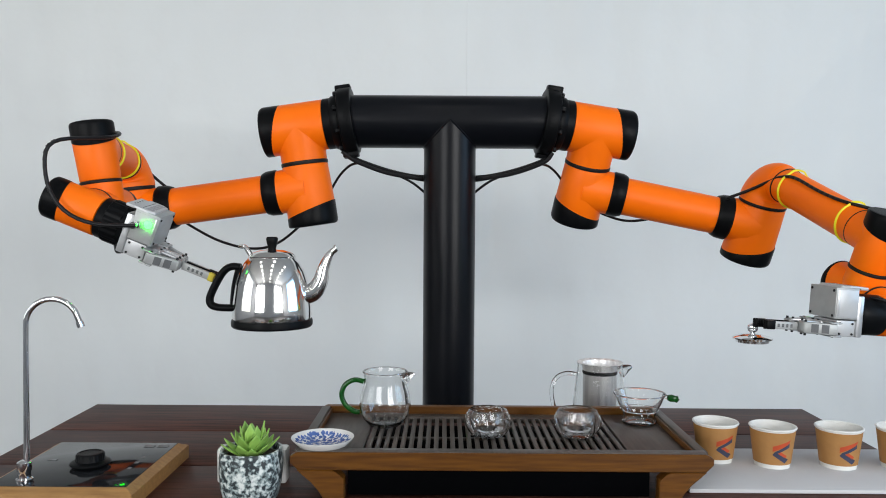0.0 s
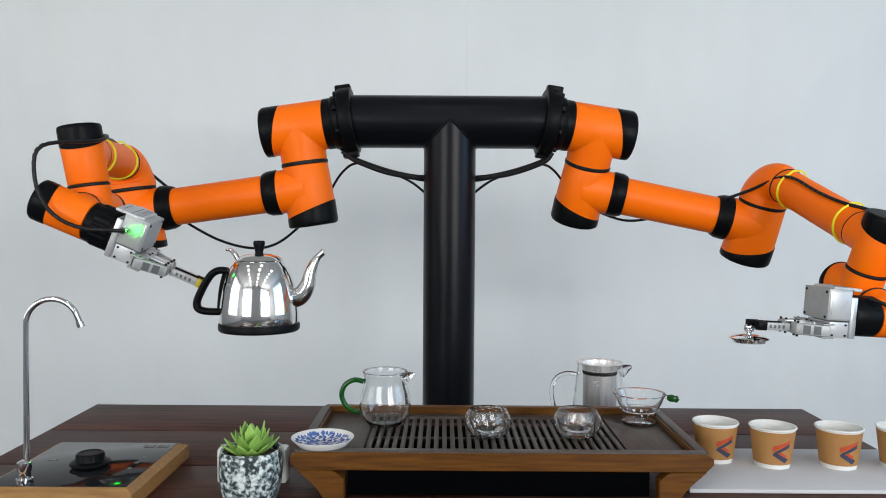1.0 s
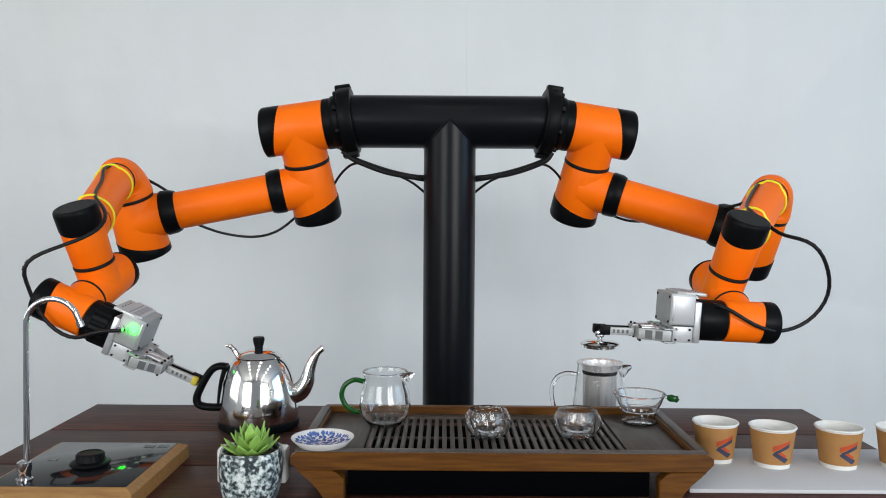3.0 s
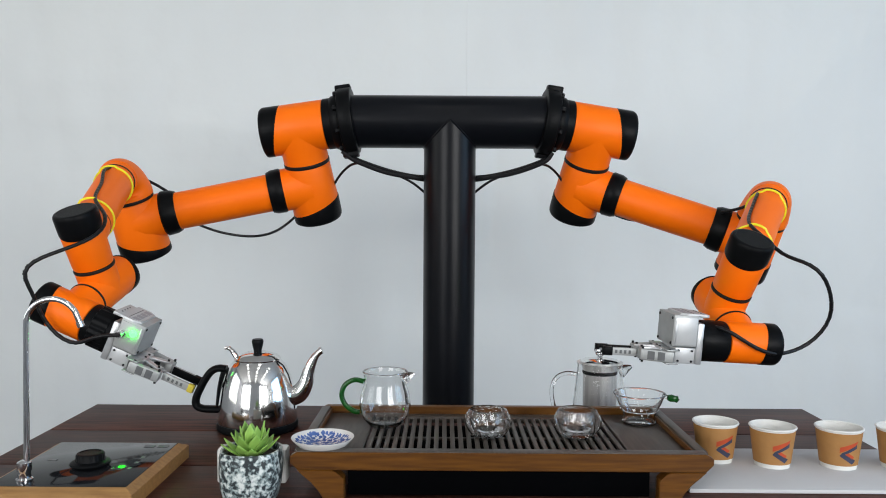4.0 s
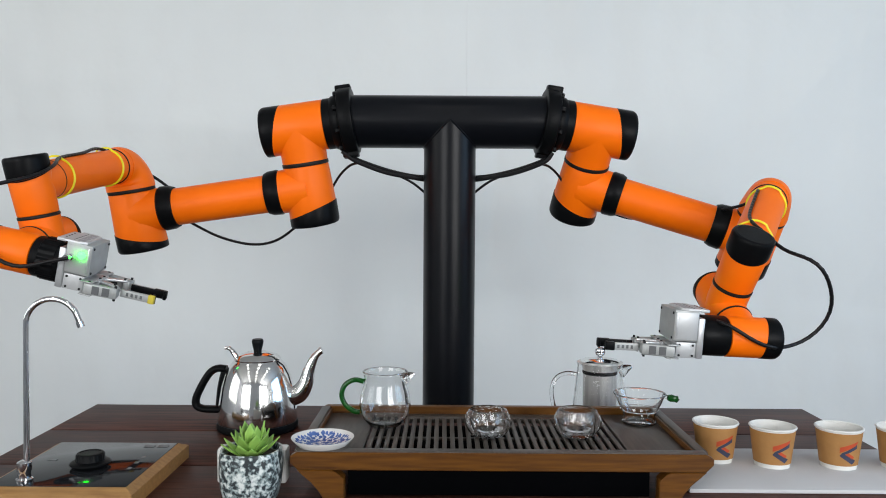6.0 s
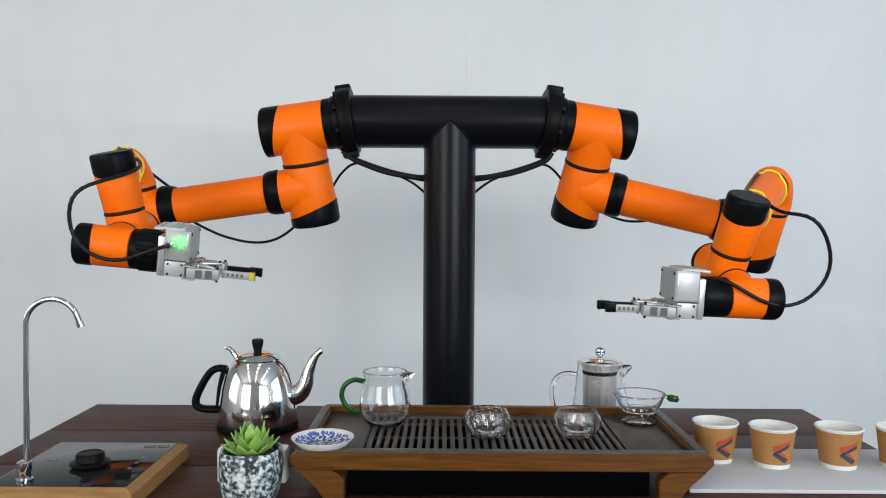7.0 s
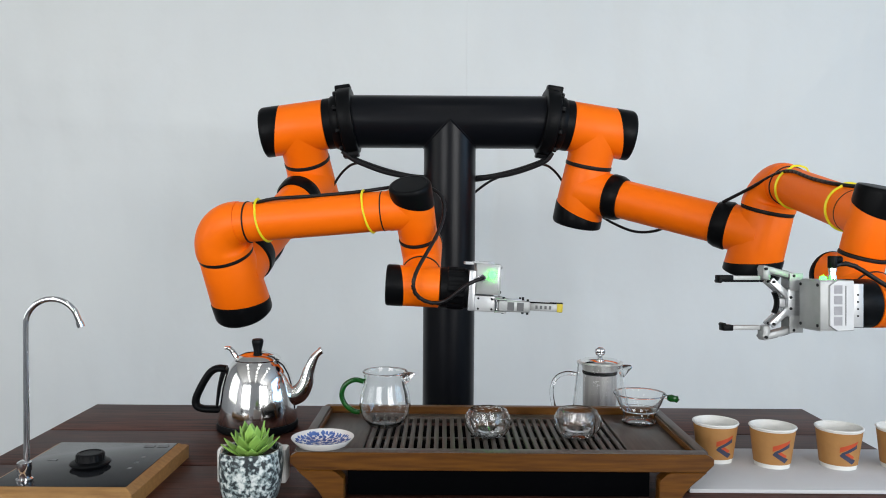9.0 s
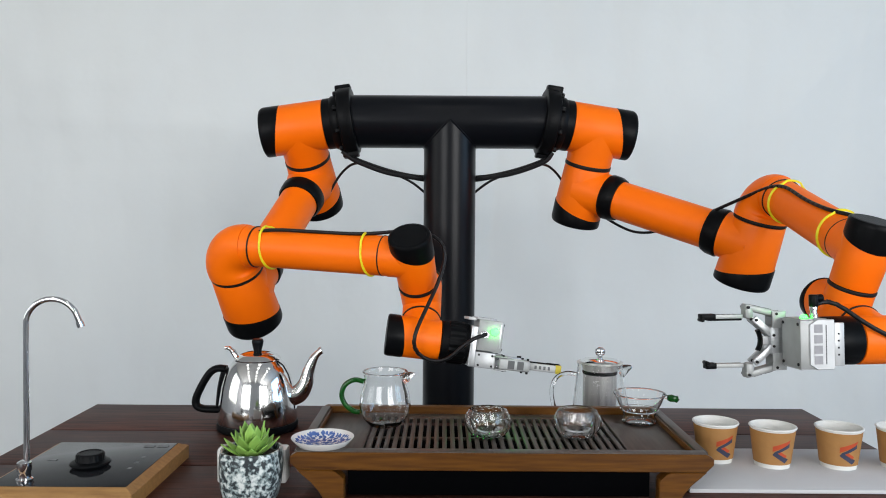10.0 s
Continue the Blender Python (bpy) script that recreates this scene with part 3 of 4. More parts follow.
def gripper(side):
    """A parallel gripper on the tool flange: plate, motor block, linkage and two fingers that slide along y."""
    g = thing("robot_gripper", pose(0, 0, 0), "silver two-finger gripper bolted to robot flange", "gripper", "robot grippers")
    part("mounting_plate", box(B(), (-0.034, -0.034, -0.004), (0.037, 0.034, 0.008), 0.002), ALU, g, "aluminium mounting plate")
    block = part("motor_block", box(B(), (-0.047, -0.035, 0.008), (0.007, 0.035, 0.052), 0.0016), CAST, g, "matt aluminium motor block")
    cover = B()   # eight-sided cover with cut corners
    rim = [(-0.036, 0.003), (-0.0365, 0.028), (-0.029, 0.0395), (0.029, 0.0395), (0.0365, 0.028), (0.036, 0.003)]
    lo = [cover.verts.new((-0.0470, y, z)) for y, z in rim]
    hi = [cover.verts.new((-0.0502, y * 0.97, 0.0035 + (z - 0.003) * 0.97)) for y, z in rim]
    cover.faces.new(lo)
    cover.faces.new(hi[::-1])
    for k in range(6):
        cover.faces.new((lo[k], hi[k], hi[(k + 1) % 6], lo[(k + 1) % 6]))
    part("cover_plate", cover, WHITEMETAL, block, "pale cover plate with cut corners", angle=20)
    part("rear_plate", box(B(), (-0.0492, -0.031, -0.012), (-0.0440, 0.031, 0.0030), 0.001), WHITEMETAL, block, "pale rear plate")
    part("end_plate", box(B(), (-0.043, -0.0365, 0.010), (0.004, -0.035, 0.050), 0.0006), CAST, block)
    part("end_plate", box(B(), (-0.043, 0.035, 0.010), (0.004, 0.0365, 0.050), 0.0006), WHITEMETAL, block)
    mark = B()   # brand mark as plain bars
    for k in range(4):
        box(mark, (-0.0507, -0.0290 + 0.0150 * k, 0.0210), (-0.0500, -0.0170 + 0.0150 * k, 0.0335))
    part("printed_mark", mark, PRINTGREY, block)
    part("score_line", box(B(), (-0.0506, -0.028, 0.0150), (-0.0500, 0.028, 0.0162)), GREYHOLE, block)
    # screw holes as dark raised squares, their shade in the colour
    vents = B()
    for k in range(4):
        box(vents, (-0.0498, -0.0165 + 0.010 * k, -0.0045), (-0.0490, -0.0140 + 0.010 * k, -0.0020))
    part("screw_holes", vents, DARKHOLE, block)
    part("lower_bracket", box(B(), (0.0095, -0.031, 0.008), (0.037, 0.031, 0.044), 0.0015), WHITEMETAL, g, "pale lower bracket")
    part("palm", box(B(), (0.013, -0.021, 0.044), (0.037, 0.021, 0.066), 0.002), ALU, g)
    part("tongue", box(B(), (0.0195, -0.0065, 0.066), (0.0305, 0.0065, 0.0755), 0.001), WHITEMETAL, g, "pale palm tongue")
    for yy in (-0.0315, 0.0315):
        for xx, zz in ((0.0145, 0.014), (0.0325, 0.014), (0.0145, 0.038), (0.0325, 0.038)):
            part("screw", rod(B(), (xx, yy - 0.0012, zz), (xx, yy + 0.0012, zz), 0.0020, edge=0.0003, seg=10), DARKHOLE, g)
    part("side_rib", box(B(), (-0.042, -0.0372, 0.0455), (0.0, 0.0372, 0.0485), 0.0008), ALU, g)
    part("guide_rod", rod(B(), (0.0175, -0.030, 0.049), (0.0175, 0.030, 0.049), 0.0025, edge=0.0004, seg=12), CHROME, g)
    part("guide_rod", rod(B(), (0.0325, -0.030, 0.049), (0.0325, 0.030, 0.049), 0.0025, edge=0.0004, seg=12), CHROME, g)
    bow = [(0.025, 0.0155 * k / 5, 0.0770 + 0.0045 * (k / 5) ** 2) for k in range(-5, 6)]
    part("bumper", tube(B(), bow, 0.0030, 12, flat=2.2), BLACK, g, "black curved rubber bumper")
    for s in (-1, 1):
        lo, hi = sorted((s * 0.0185, s * 0.0445))
        part("hinge_plate", box(B(), (0.0125, lo, 0.042), (0.0150, hi, 0.0635), 0.001), CAST, g, "cast hinge plate")
        part("hinge_plate", box(B(), (0.0350, lo, 0.042), (0.0375, hi, 0.0635), 0.001), CAST, g, "cast hinge plate")
    for x, y in ((-0.041, -0.029), (-0.041, 0.029), (0.002, -0.029), (0.002, 0.029)):
        part("screw", rod(B(), (x, y, 0.0518), (x, y, 0.0535), 0.0024, edge=0.0004, seg=10), DARKHOLE, g)
    y, rl = -0.0365, 0.0072 if side > 0 else 0.0050
    part("connector", lathe(B(), [(0, 0), (0.0062, 0), (0.0062, 0.006), (0.0050, 0.0065), (0.0050, 0.011), (0.0058, 0.0115), (0.0058, 0.018), (0, 0.018)], (-0.022, y, 0.018), (0, -1, 0), 16), CHROME, g, "threaded cable connector")
    part("indicator_light", lathe(B(), [(0, 0), (rl, 0), (rl, 0.002), (rl * 0.75, 0.0045), (0, 0.0058)], (-0.028, y, 0.036), (0, -1, 0), 20), LED, g, "green indicator light")
    if side < 0:
        plug = rod(B(), (-0.022, y - 0.016, 0.018), (-0.022, y - 0.034, 0.018), 0.0066, edge=0.0015, seg=16)
        rod(plug, (-0.022, y - 0.028, 0.018), (-0.020, y - 0.029, 0.004), 0.0056, edge=0.0012, seg=16)
        part("plug", plug, BLACK, g, "black angled cable plug")
    fingers, bars = [], []
    for s in (-1, 1):
        near = (s == -side)
        bm = box(B(), (0.0150, -0.0035, 0.0), (0.0350, 0.0185, 0.014), 0.0050) if s > 0 else box(B(), (0.0150, -0.0185, 0.0), (0.0350, 0.0035, 0.014), 0.0050)
        box(bm, (0.0185, -0.0032, 0.016), (0.0315, 0.0032, 0.066), 0.0008)
        f = part("finger", bm, CAST, g, "slim metal gripper finger")
        end = 0.0745 if near else 0.081
        tip = box(B(), (0.0175, -0.0045, 0.064 if near and side > 0 else 0.058), (0.0325, 0.0045, end), 0.0016)
        part("pad", tip, YELLOWPAD if (near and side > 0) else BLACK, f, "yellow rubber pad" if (near and side > 0) else "black rubber pad")
        hook = rod(B(), (0.0170, -s * 0.0045, end - 0.0025), (0.0330, -s * 0.0045, end - 0.0025), 0.0030, edge=0.0006, seg=12)
        part("tip_hook", hook, BLACK, f, "black hooked finger tip")
        if not near:
            lo, hi = sorted((-s * 0.0060, -s * 0.0026))
            part("liner", box(B(), (0.0180, lo, 0.018), (0.0320, hi, 0.070), 0.0008), BLACK, f, "black finger liner")
        # slots are thin grey boxes on the finger; the shade is coloured in
        slots = B()
        lo, hi = sorted((s * 0.0026, s * 0.0036))
        for k in range(4):
            box(slots, (0.0220, lo, 0.026 + 0.008 * k), (0.0280, hi, 0.0300 + 0.008 * k))
        part("slots", slots, GREYHOLE, f)
        fingers.append((f, s))
        for outer in (0, 1):
            n = 0.0500 if outer else 0.0410
            if outer:
                bm = box(B(), (0.0152, -0.0050, -0.006), (0.0348, 0.0050, n), 0.0030)
            else:
                bm = box(B(), (0.0145, -0.0050, -0.004), (0.0190, 0.0050, n), 0.0012)
                box(bm, (0.0310, -0.0050, -0.004), (0.0355, 0.0050, n), 0.0012)
            b = part("link_bar", bm, CAST if outer else ALU, g, "cast aluminium link" if outer else "twin-plate link")
            for z in (0.002, n - 0.004):
                part("pivot_pin", rod(B(), (0.0115, 0, z), (0.0385, 0, z), 0.0022, edge=0.0004, seg=10), DARKHOLE, b)
            if outer:
                # window openings drawn as grey plates, shade put into the colour
                win = B()
                lo, hi = sorted((s * 0.0046, s * 0.0054))
                for k in range(2):
                    box(win, (0.0178, lo, 0.009 + 0.017 * k), (0.0322, hi, 0.0210 + 0.017 * k))
                part("recess", win, GREYHOLE, b)
            bars.append((b, s, outer))
    return g, fingers, bars


ARM_LEFT = robot_arm(BASE_LEFT, 1, "orange six-axis robot arm with gripper on black stand")
ARM_RIGHT = robot_arm(BASE_RIGHT, -1, "orange six-axis robot arm with gripper on black stand")

KETTLE = (-0.333, -0.463)
KETTLE_ROWS = [(0.0, 26, 182), (0.5, 4, 181), (1.0, 3, 175), (1.5, 4, 133), (2.0, 3, 82), (2.5, 3, 30), (2.7, 3, 12), (3.3, 0.5, 0.6), (3.6, 0, 0), (10.0, 0, 0)]
LID = (0.2622, -0.447, TABLE + 0.1150)
LID_ROWS = [(0.0, 270, 44), (0.5, 270, 44), (1.0, 264, 44), (1.5, 185, 44), (2.0, 88, 44), (2.5, 4, 44), (2.7, -1, 44), (3.3, -1, 15), (3.8, 0, 0), (10.0, 0, 0)]


# ---- kettle and teapot
def kettle():
    t = thing("kettle", pose(*KETTLE, TABLE), "polished steel gooseneck kettle with black handle", "kettle")
    body = lathe(B(), [(0, 0.013), (0.0660, 0.013), (0.0674, 0.017), (0.0668, 0.035), (0.0645, 0.055), (0.0608, 0.078), (0.0550, 0.098), (0.0472, 0.114), (0.0385, 0.1245), (0.0370, 0.1255), (0.0370, 0.1240), (0, 0.1240)], seg=64)
    part("body", body, STEEL, t, "polished steel body", angle=50)
    part("base_ring", lathe(B(), [(0, 0), (0.0665, 0), (0.0690, 0.003), (0.0692, 0.010), (0.0678, 0.0140), (0, 0.0140)], seg=64), BLACK, t, "black plastic base")
    part("lid", lathe(B(), [(0, 0.1235), (0.0395, 0.1235), (0.0400, 0.1255), (0.0345, 0.1310), (0.0200, 0.1362), (0, 0.1380)], seg=48), STEEL, t, "polished steel lid", angle=50)
    part("knob", lathe(B(), [(0, 0.1365), (0.0070, 0.1365), (0.0068, 0.140), (0.0090, 0.149), (0.0102, 0.1560), (0.0088, 0.1600), (0, 0.1605)], seg=24), BLACK, t, "black lid knob")
    hinge = tube(B(), smooth_path([(-0.035, 0, 0.124), (-0.042, 0, 0.136), (-0.049, 0, 0.1430), (-0.057, 0, 0.1435)], 6), [0.0045] * 8 + [0.0038] * 6 + [0.003] * 4 + [0.002], 10, flat=1.6)
    part("thumb_lever", hinge, STEEL, t, "steel thumb lever")
    sp = smooth_path([(0.051, 0, 0.058), (0.070, 0, 0.062), (0.0825, 0, 0.080), (0.0888, 0, 0.105), (0.0985, 0, 0.128), (0.110, 0, 0.1400)], 8)
    n = len(sp)
    rad = [0.0205 - 0.0148 * min(1, (i / (n - 1)) * 1.15) ** 1.0 for i in range(n)]
    part("spout", tube(B(), sp, rad, 24), STEEL, t, "polished gooseneck spout", angle=60)
    part("spout_lip", tube(B(), [sp[-2], sp[-1], sp[-1] + Vector((0.0015, 0, 0.0006))], 0.0066, 20), STEEL, t)
    hp = smooth_path([(-0.054, 0, 0.1055), (-0.067, 0, 0.1068), (-0.079, 0, 0.102), (-0.0895, 0, 0.089), (-0.1015, 0, 0.066), (-0.1075, 0, 0.049), (-0.1045, 0, 0.0375), (-0.090, 0, 0.0330), (-0.064, 0, 0.0325)], 6)
    part("handle", tube(B(), hp, 0.0066, 16, flat=1.4), BLACK, t, "black plastic loop handle")
    part("handle_strap", tube(B(), smooth_path([(-0.0545, 0, 0.1055), (-0.0595, 0, 0.089), (-0.0640, 0, 0.065), (-0.0668, 0, 0.031)], 6), 0.0050, 12, flat=2.2), BLACK, t)
    for o in t.children:
        o.data.transform(Matrix.Diagonal((1, 1, 0.965, 1)))
    return t


KETTLE_THING = kettle()


def shell(profile, wall, seg=48):
    """A thin glass vessel: outer profile upwards, inner profile back down."""
    inner = [(max(r - wall, 0), h + (wall if i == 0 else 0)) for i, (r, h) in enumerate(profile)]
    inner[0] = (inner[0][0], profile[0][1] + wall * 1.6)
    bm = B()
    lathe(bm, [(0, profile[0][1])] + profile + inner[::-1] + [(0, inner[0][1])], seg=seg)
    return bm


def glass_teapot():
    x, y = LID[0], LID[1]
    t = thing("glass_teapot", pose(x, y, TABLE), "clear glass teapot with steel infuser, behind tray", "teapot")
    part("body", shell([(0.043, 0.0), (0.047, 0.004), (0.0475, 0.012), (0.0445, 0.055), (0.0395, 0.100), (0.0375, 0.118), (0.0382, 0.124)], 0.0020), GLASS, t, "clear glass body", angle=50)
    part("spout", tube(B(), smooth_path([(0.034, 0, 0.108), (0.044, 0, 0.1145), (0.0535, 0, 0.1175)], 5), [0.0105, 0.0102, 0.0098, 0.0090, 0.0082, 0.0072, 0.0062, 0.0052, 0.0042, 0.0032, 0.0020], 14, flat=1.2), GLASS, t)
    hp = smooth_path([(-0.038, 0, 0.104), (-0.056, 0, 0.106), (-0.073, 0, 0.098), (-0.0805, 0, 0.078), (-0.0765, 0, 0.050), (-0.062, 0, 0.028), (-0.046, 0, 0.022)], 6)
    part("handle", tube(B(), hp, 0.0036, 14), GLASS, t, "clear glass handle")
    part("infuser", lathe(B(), [(0, 0.024), (0.026, 0.024), (0.0275, 0.027), (0.0280, 0.110), (0.0300, 0.1225), (0.0385, 0.1245), (0.0385, 0.1252), (0.0285, 0.1240), (0.0270, 0.112), (0.0265, 0.028), (0, 0.026)], seg=40), BRUSHED, t, "brushed steel infuser")
    part("infuser_band", lathe(B(), [(0.0284, 0.106), (0.0290, 0.1075), (0.0290, 0.1105), (0.0284, 0.112)], seg=40), DARKHOLE, t)
    for o in t.children:   # true size, with a squat foot
        for v in o.data.vertices:
            x, y, z = v.co
            v.co = (x * 1.0406, y * 1.0406, z * 0.746 if z < 0.05 else 0.0373 + (z - 0.05) * 1.0406)
    return t


glass_teapot()


def teapot_lid():
    t = thing("teapot_lid", pose(*LID), "polished steel teapot lid with round knob", "lid")
    part("plate", lathe(B(), [(0, -0.006), (0.0265, -0.006), (0.0270, -0.001), (0.0322, 0.0), (0.0327, 0.0025), (0.0285, 0.0050), (0.0150, 0.0080), (0, 0.0090)], seg=48), STEEL, t, "steel lid plate")
    part("knob", lathe(B(), [(0, 0.0085), (0.0042, 0.0085), (0.0040, 0.012), (0.0075, 0.0150), (0.0092, 0.0195), (0.0082, 0.0245), (0.0045, 0.0278), (0, 0.0285)], seg=28), CHROME, t, "round steel knob")
    resize(t, 1.0406)
    for o in t.children:
        o.data.transform(Matrix.Diagonal((1, 1, 0.90, 1)))
    return t


LID_THING = teapot_lid()


# ---- tea tray
def tea_tray():
    t = thing("tea_tray", pose(0, 0, TABLE), "bamboo tea tray with dark slatted top", "tea tray")
    x0, x1, y0, y1, top = -0.205, 0.3335, -0.8124, -0.5507, 0.063
    rim = 0.013
    bm = B()
    # front board with swept, rounded ends
    outline = [(x0 + 0.006, top), (x1 - 0.006, top), (x1 + 0.004, top - 0.006), (x1 + 0.004, top - 0.014), (x1 - 0.006, top - 0.0235), (x0 + 0.006, top - 0.0235), (x0 - 0.004, top - 0.014), (x0 - 0.004, top - 0.006)]

    def prism(outline, ya, yb):
        b = B()
        fa = [b.verts.new((x, ya, z)) for x, z in outline]
        fb = [b.verts.new((x, yb, z)) for x, z in outline]
        b.faces.new(fa)
        b.faces.new(fb[::-1])
        for i in range(len(outline)):
            j = (i + 1) % len(outline)
            b.faces.new((fa[i], fa[j], fb[j], fb[i]))
        bmesh.ops.bevel(b, geom=list(b.edges), offset=0.0012, segments=1, affect="EDGES")
        return b

    part("front_rail", prism(outline, y0, y0 + rim), HONEYWOOD, t, "honey-brown front rail")
    part("back_rail", prism(outline, y1 - rim, y1), HONEYWOOD, t, "honey-brown back rail")
    part("side_rail", box(B(), (x0, y0 + rim, top - 0.022), (x0 + rim, y1 - rim, top), 0.0015), DARKWOOD, t)
    part("side_rail", box(B(), (x1 - rim, y0 + rim, top - 0.022), (x1, y1 - rim, top), 0.0015), DARKWOOD, t)
    part("inner_lining", box(B(), (x0 + rim, y0 + rim, top - 0.011), (x0 + rim + 0.003, y1 - rim, top - 0.003), 0.0006), HONEYWOOD, t)
    part("inner_lining", box(B(), (x1 - rim - 0.003, y0 + rim, top - 0.011), (x1 - rim, y1 - rim, top - 0.003), 0.0006), HONEYWOOD, t)
    sl, sr = -0.119, 0.238
    part("front_edge", box(B(), (x0 + 0.004, y0 + 0.0005, top), (x1 - 0.004, y0 + rim + 0.004, top + 0.0012), 0.0005), DARKWOOD, t)
    part("end_panel", box(B(), (x0 + rim, y0 + rim, top - 0.019), (sl - 0.001, y1 - rim, top - 0.011), 0.001), DARKWOOD, t, "smoked bamboo end panel")
    part("end_panel", box(B(), (sr + 0.001, y0 + rim, top - 0.019), (x1 - rim, y1 - rim, top - 0.011), 0.001), DARKWOOD, t, "smoked bamboo end panel")
    n = 31
    pitch = (sr - sl) / n
    slat = mesh_of("slat", box(B(), (-0.0032, y0 + rim + 0.004, -0.0045), (0.0032, y1 - rim - 0.030, 0.0), 0.0008), DARKWOOD)
    for k in range(n):
        ob = new("slat", slat)
        ob.parent = t
        ob.location = (sl + (k + 0.5) * pitch, 0, top - 0.011 + 0.0003 * math.sin(k * 2.3))
    part("cross_bar", box(B(), (sl, -0.690, top - 0.0185), (sr, -0.680, top - 0.0160), 0.0005), DARKWOOD, t)
    part("back_ledge", box(B(), (sl, y1 - rim - 0.029, top - 0.019), (sr, y1 - rim, top - 0.0115), 0.001), DARKWOOD, t)
    part("front_ledge", box(B(), (sl, y0 + rim, top - 0.019), (sr, y0 + rim + 0.003, top - 0.0115), 0.0005), HONEYWOOD, t)
    # pan coloured near-black so the slat gaps read as deep shade
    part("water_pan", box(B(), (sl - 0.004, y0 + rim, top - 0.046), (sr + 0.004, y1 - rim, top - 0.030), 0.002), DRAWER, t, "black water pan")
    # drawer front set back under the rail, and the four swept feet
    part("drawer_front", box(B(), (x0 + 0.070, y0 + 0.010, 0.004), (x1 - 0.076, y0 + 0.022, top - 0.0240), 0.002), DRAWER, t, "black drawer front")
    for sgn, xe in ((1, x0), (-1, x1)):
        for ya, yb in ((y0 + 0.001, y0 + 0.020), (y1 - 0.020, y1 - 0.001)):
            pts = [(0.004, top - 0.0237), (0.012, top - 0.030), (0.024, top - 0.040), (0.034, top - 0.050), (0.040, 0.0), (0.066, 0.0), (0.066, top - 0.034), (0.056, top - 0.028), (0.052, top - 0.0237)]
            part("foot", prism([(xe + sgn * x, z) for x, z in pts], ya, yb), HONEYWOOD, t, "honey-brown carved foot")


tea_tray()


# ---- things on the tray
def glass_pitcher():
    t = thing("glass_pitcher", pose(-0.0995, -0.636, TRAY - 0.011), "clear glass serving pitcher with green handle", "pitcher")
    part("body", shell([(0.022, 0.0), (0.0255, 0.003), (0.0345, 0.014), (0.0390, 0.030), (0.0370, 0.046), (0.0325, 0.060), (0.0312, 0.072), (0.0330, 0.0815)], 0.0016), GLASS, t, "clear glass bowl", angle=50)
    part("spout", tube(B(), smooth_path([(0.026, 0, 0.070), (0.036, 0, 0.0755), (0.045, 0, 0.0785)], 5), [0.010, 0.009, 0.0085, 0.008, 0.007, 0.006, 0.005, 0.004, 0.003, 0.0022, 0.0014], 14, flat=1.2), GLASS, t)
    part("rim", tube(B(), [(0.0330 * math.cos(a), 0.0330 * math.sin(a), 0.0815) for a in (2 * math.pi * k / 40 for k in range(41))], 0.0011, 8), GLASS, t)
    hp = smooth_path([(-0.032, 0, 0.066), (-0.046, 0, 0.0685), (-0.060, 0, 0.061), (-0.0655, 0, 0.046), (-0.060, 0, 0.031), (-0.048, 0, 0.0215), (-0.038, 0, 0.0195)], 6)
    part("handle", tube(B(), hp, 0.0038, 14), GREENGLASS, t, "green glass loop handle")


def glass_cup():
    t = thing("glass_cup", pose(0.0525, -0.694, TRAY - 0.0105), "small swirled glass teacup on the tray", "cup", "teacups on the tray")
    prof = [(0.0185, 0.0), (0.0215, 0.002)] + [(0.0185 + 0.0133 * math.sin(math.pi * (0.12 + 0.70 * k / 12)) ** 0.8, 0.004 + 0.041 * k / 12) for k in range(13)] + [(0.0240, 0.0470)]
    prof = [(r * 1.07, h * 0.87) for r, h in prof]
    bm = shell(prof, 0.0017, 96)
    for v in bm.verts:
        d = math.hypot(v.co.x, v.co.y)
        if d > 0.012 and 0.003 < v.co.z < 0.038:
            a = math.atan2(v.co.y, v.co.x)
            k = 1 + 0.060 * math.sin(9 * a + 95 * v.co.z + 1.5 * math.sin(3 * a + 60 * v.co.z)) * math.sin(math.pi * (v.co.z - 0.003) / 0.035)
            v.co.x, v.co.y = v.co.x * k, v.co.y * k
    part("wall", bm, SWIRLGLASS, t, "swirled glass outer wall", angle=70)
    part("inner_bowl", shell([(0.012, 0.008), (0.021, 0.011), (0.0265, 0.020), (0.0265, 0.029), (0.0238, 0.0385)], 0.0012), GLASS, t, "clear inner bowl", angle=50)
    resize(t, 0.965)
    copy_thing(t, pose(0.1815, -0.691, TRAY - 0.0105, 0, 0, 70))


def glass_strainer():
    t = thing("glass_strainer", pose(0.2905, -0.612, TRAY - 0.011), "clear glass tea strainer cup with green grip", "strainer")
    part("bowl", shell([(0.0250, 0.0), (0.0262, 0.003), (0.0240, 0.010), (0.0270, 0.018), (0.0340, 0.032), (0.0395, 0.0455), (0.0410, 0.0480)], 0.0015), GLASS, t, "clear glass bowl", angle=50)
    for h, r in ((0.003, 0.0266), (0.022, 0.0296), (0.0480, 0.0408)):
        part("rim", tube(B(), [(r * math.cos(a), r * math.sin(a), h) for a in (2 * math.pi * k / 36 for k in range(37))], 0.0012, 8), GLASS, t)
    part("neck", tube(B(), smooth_path([(0.038, 0, 0.044), (0.042, -0.001, 0.0432), (0.046, -0.002, 0.0415)], 4), 0.0035, 10), GLASS, t)
    part("grip", lathe(B(), [(0, 0), (0.0045, 0.002), (0.0062, 0.007), (0.0050, 0.013), (0.0058, 0.017), (0, 0.021)], (0.0435, -0.002, 0.0420), (0.97, -0.05, -0.16), 12), GREENGLASS, t, "green glass grip")
    resize(t, 0.95)


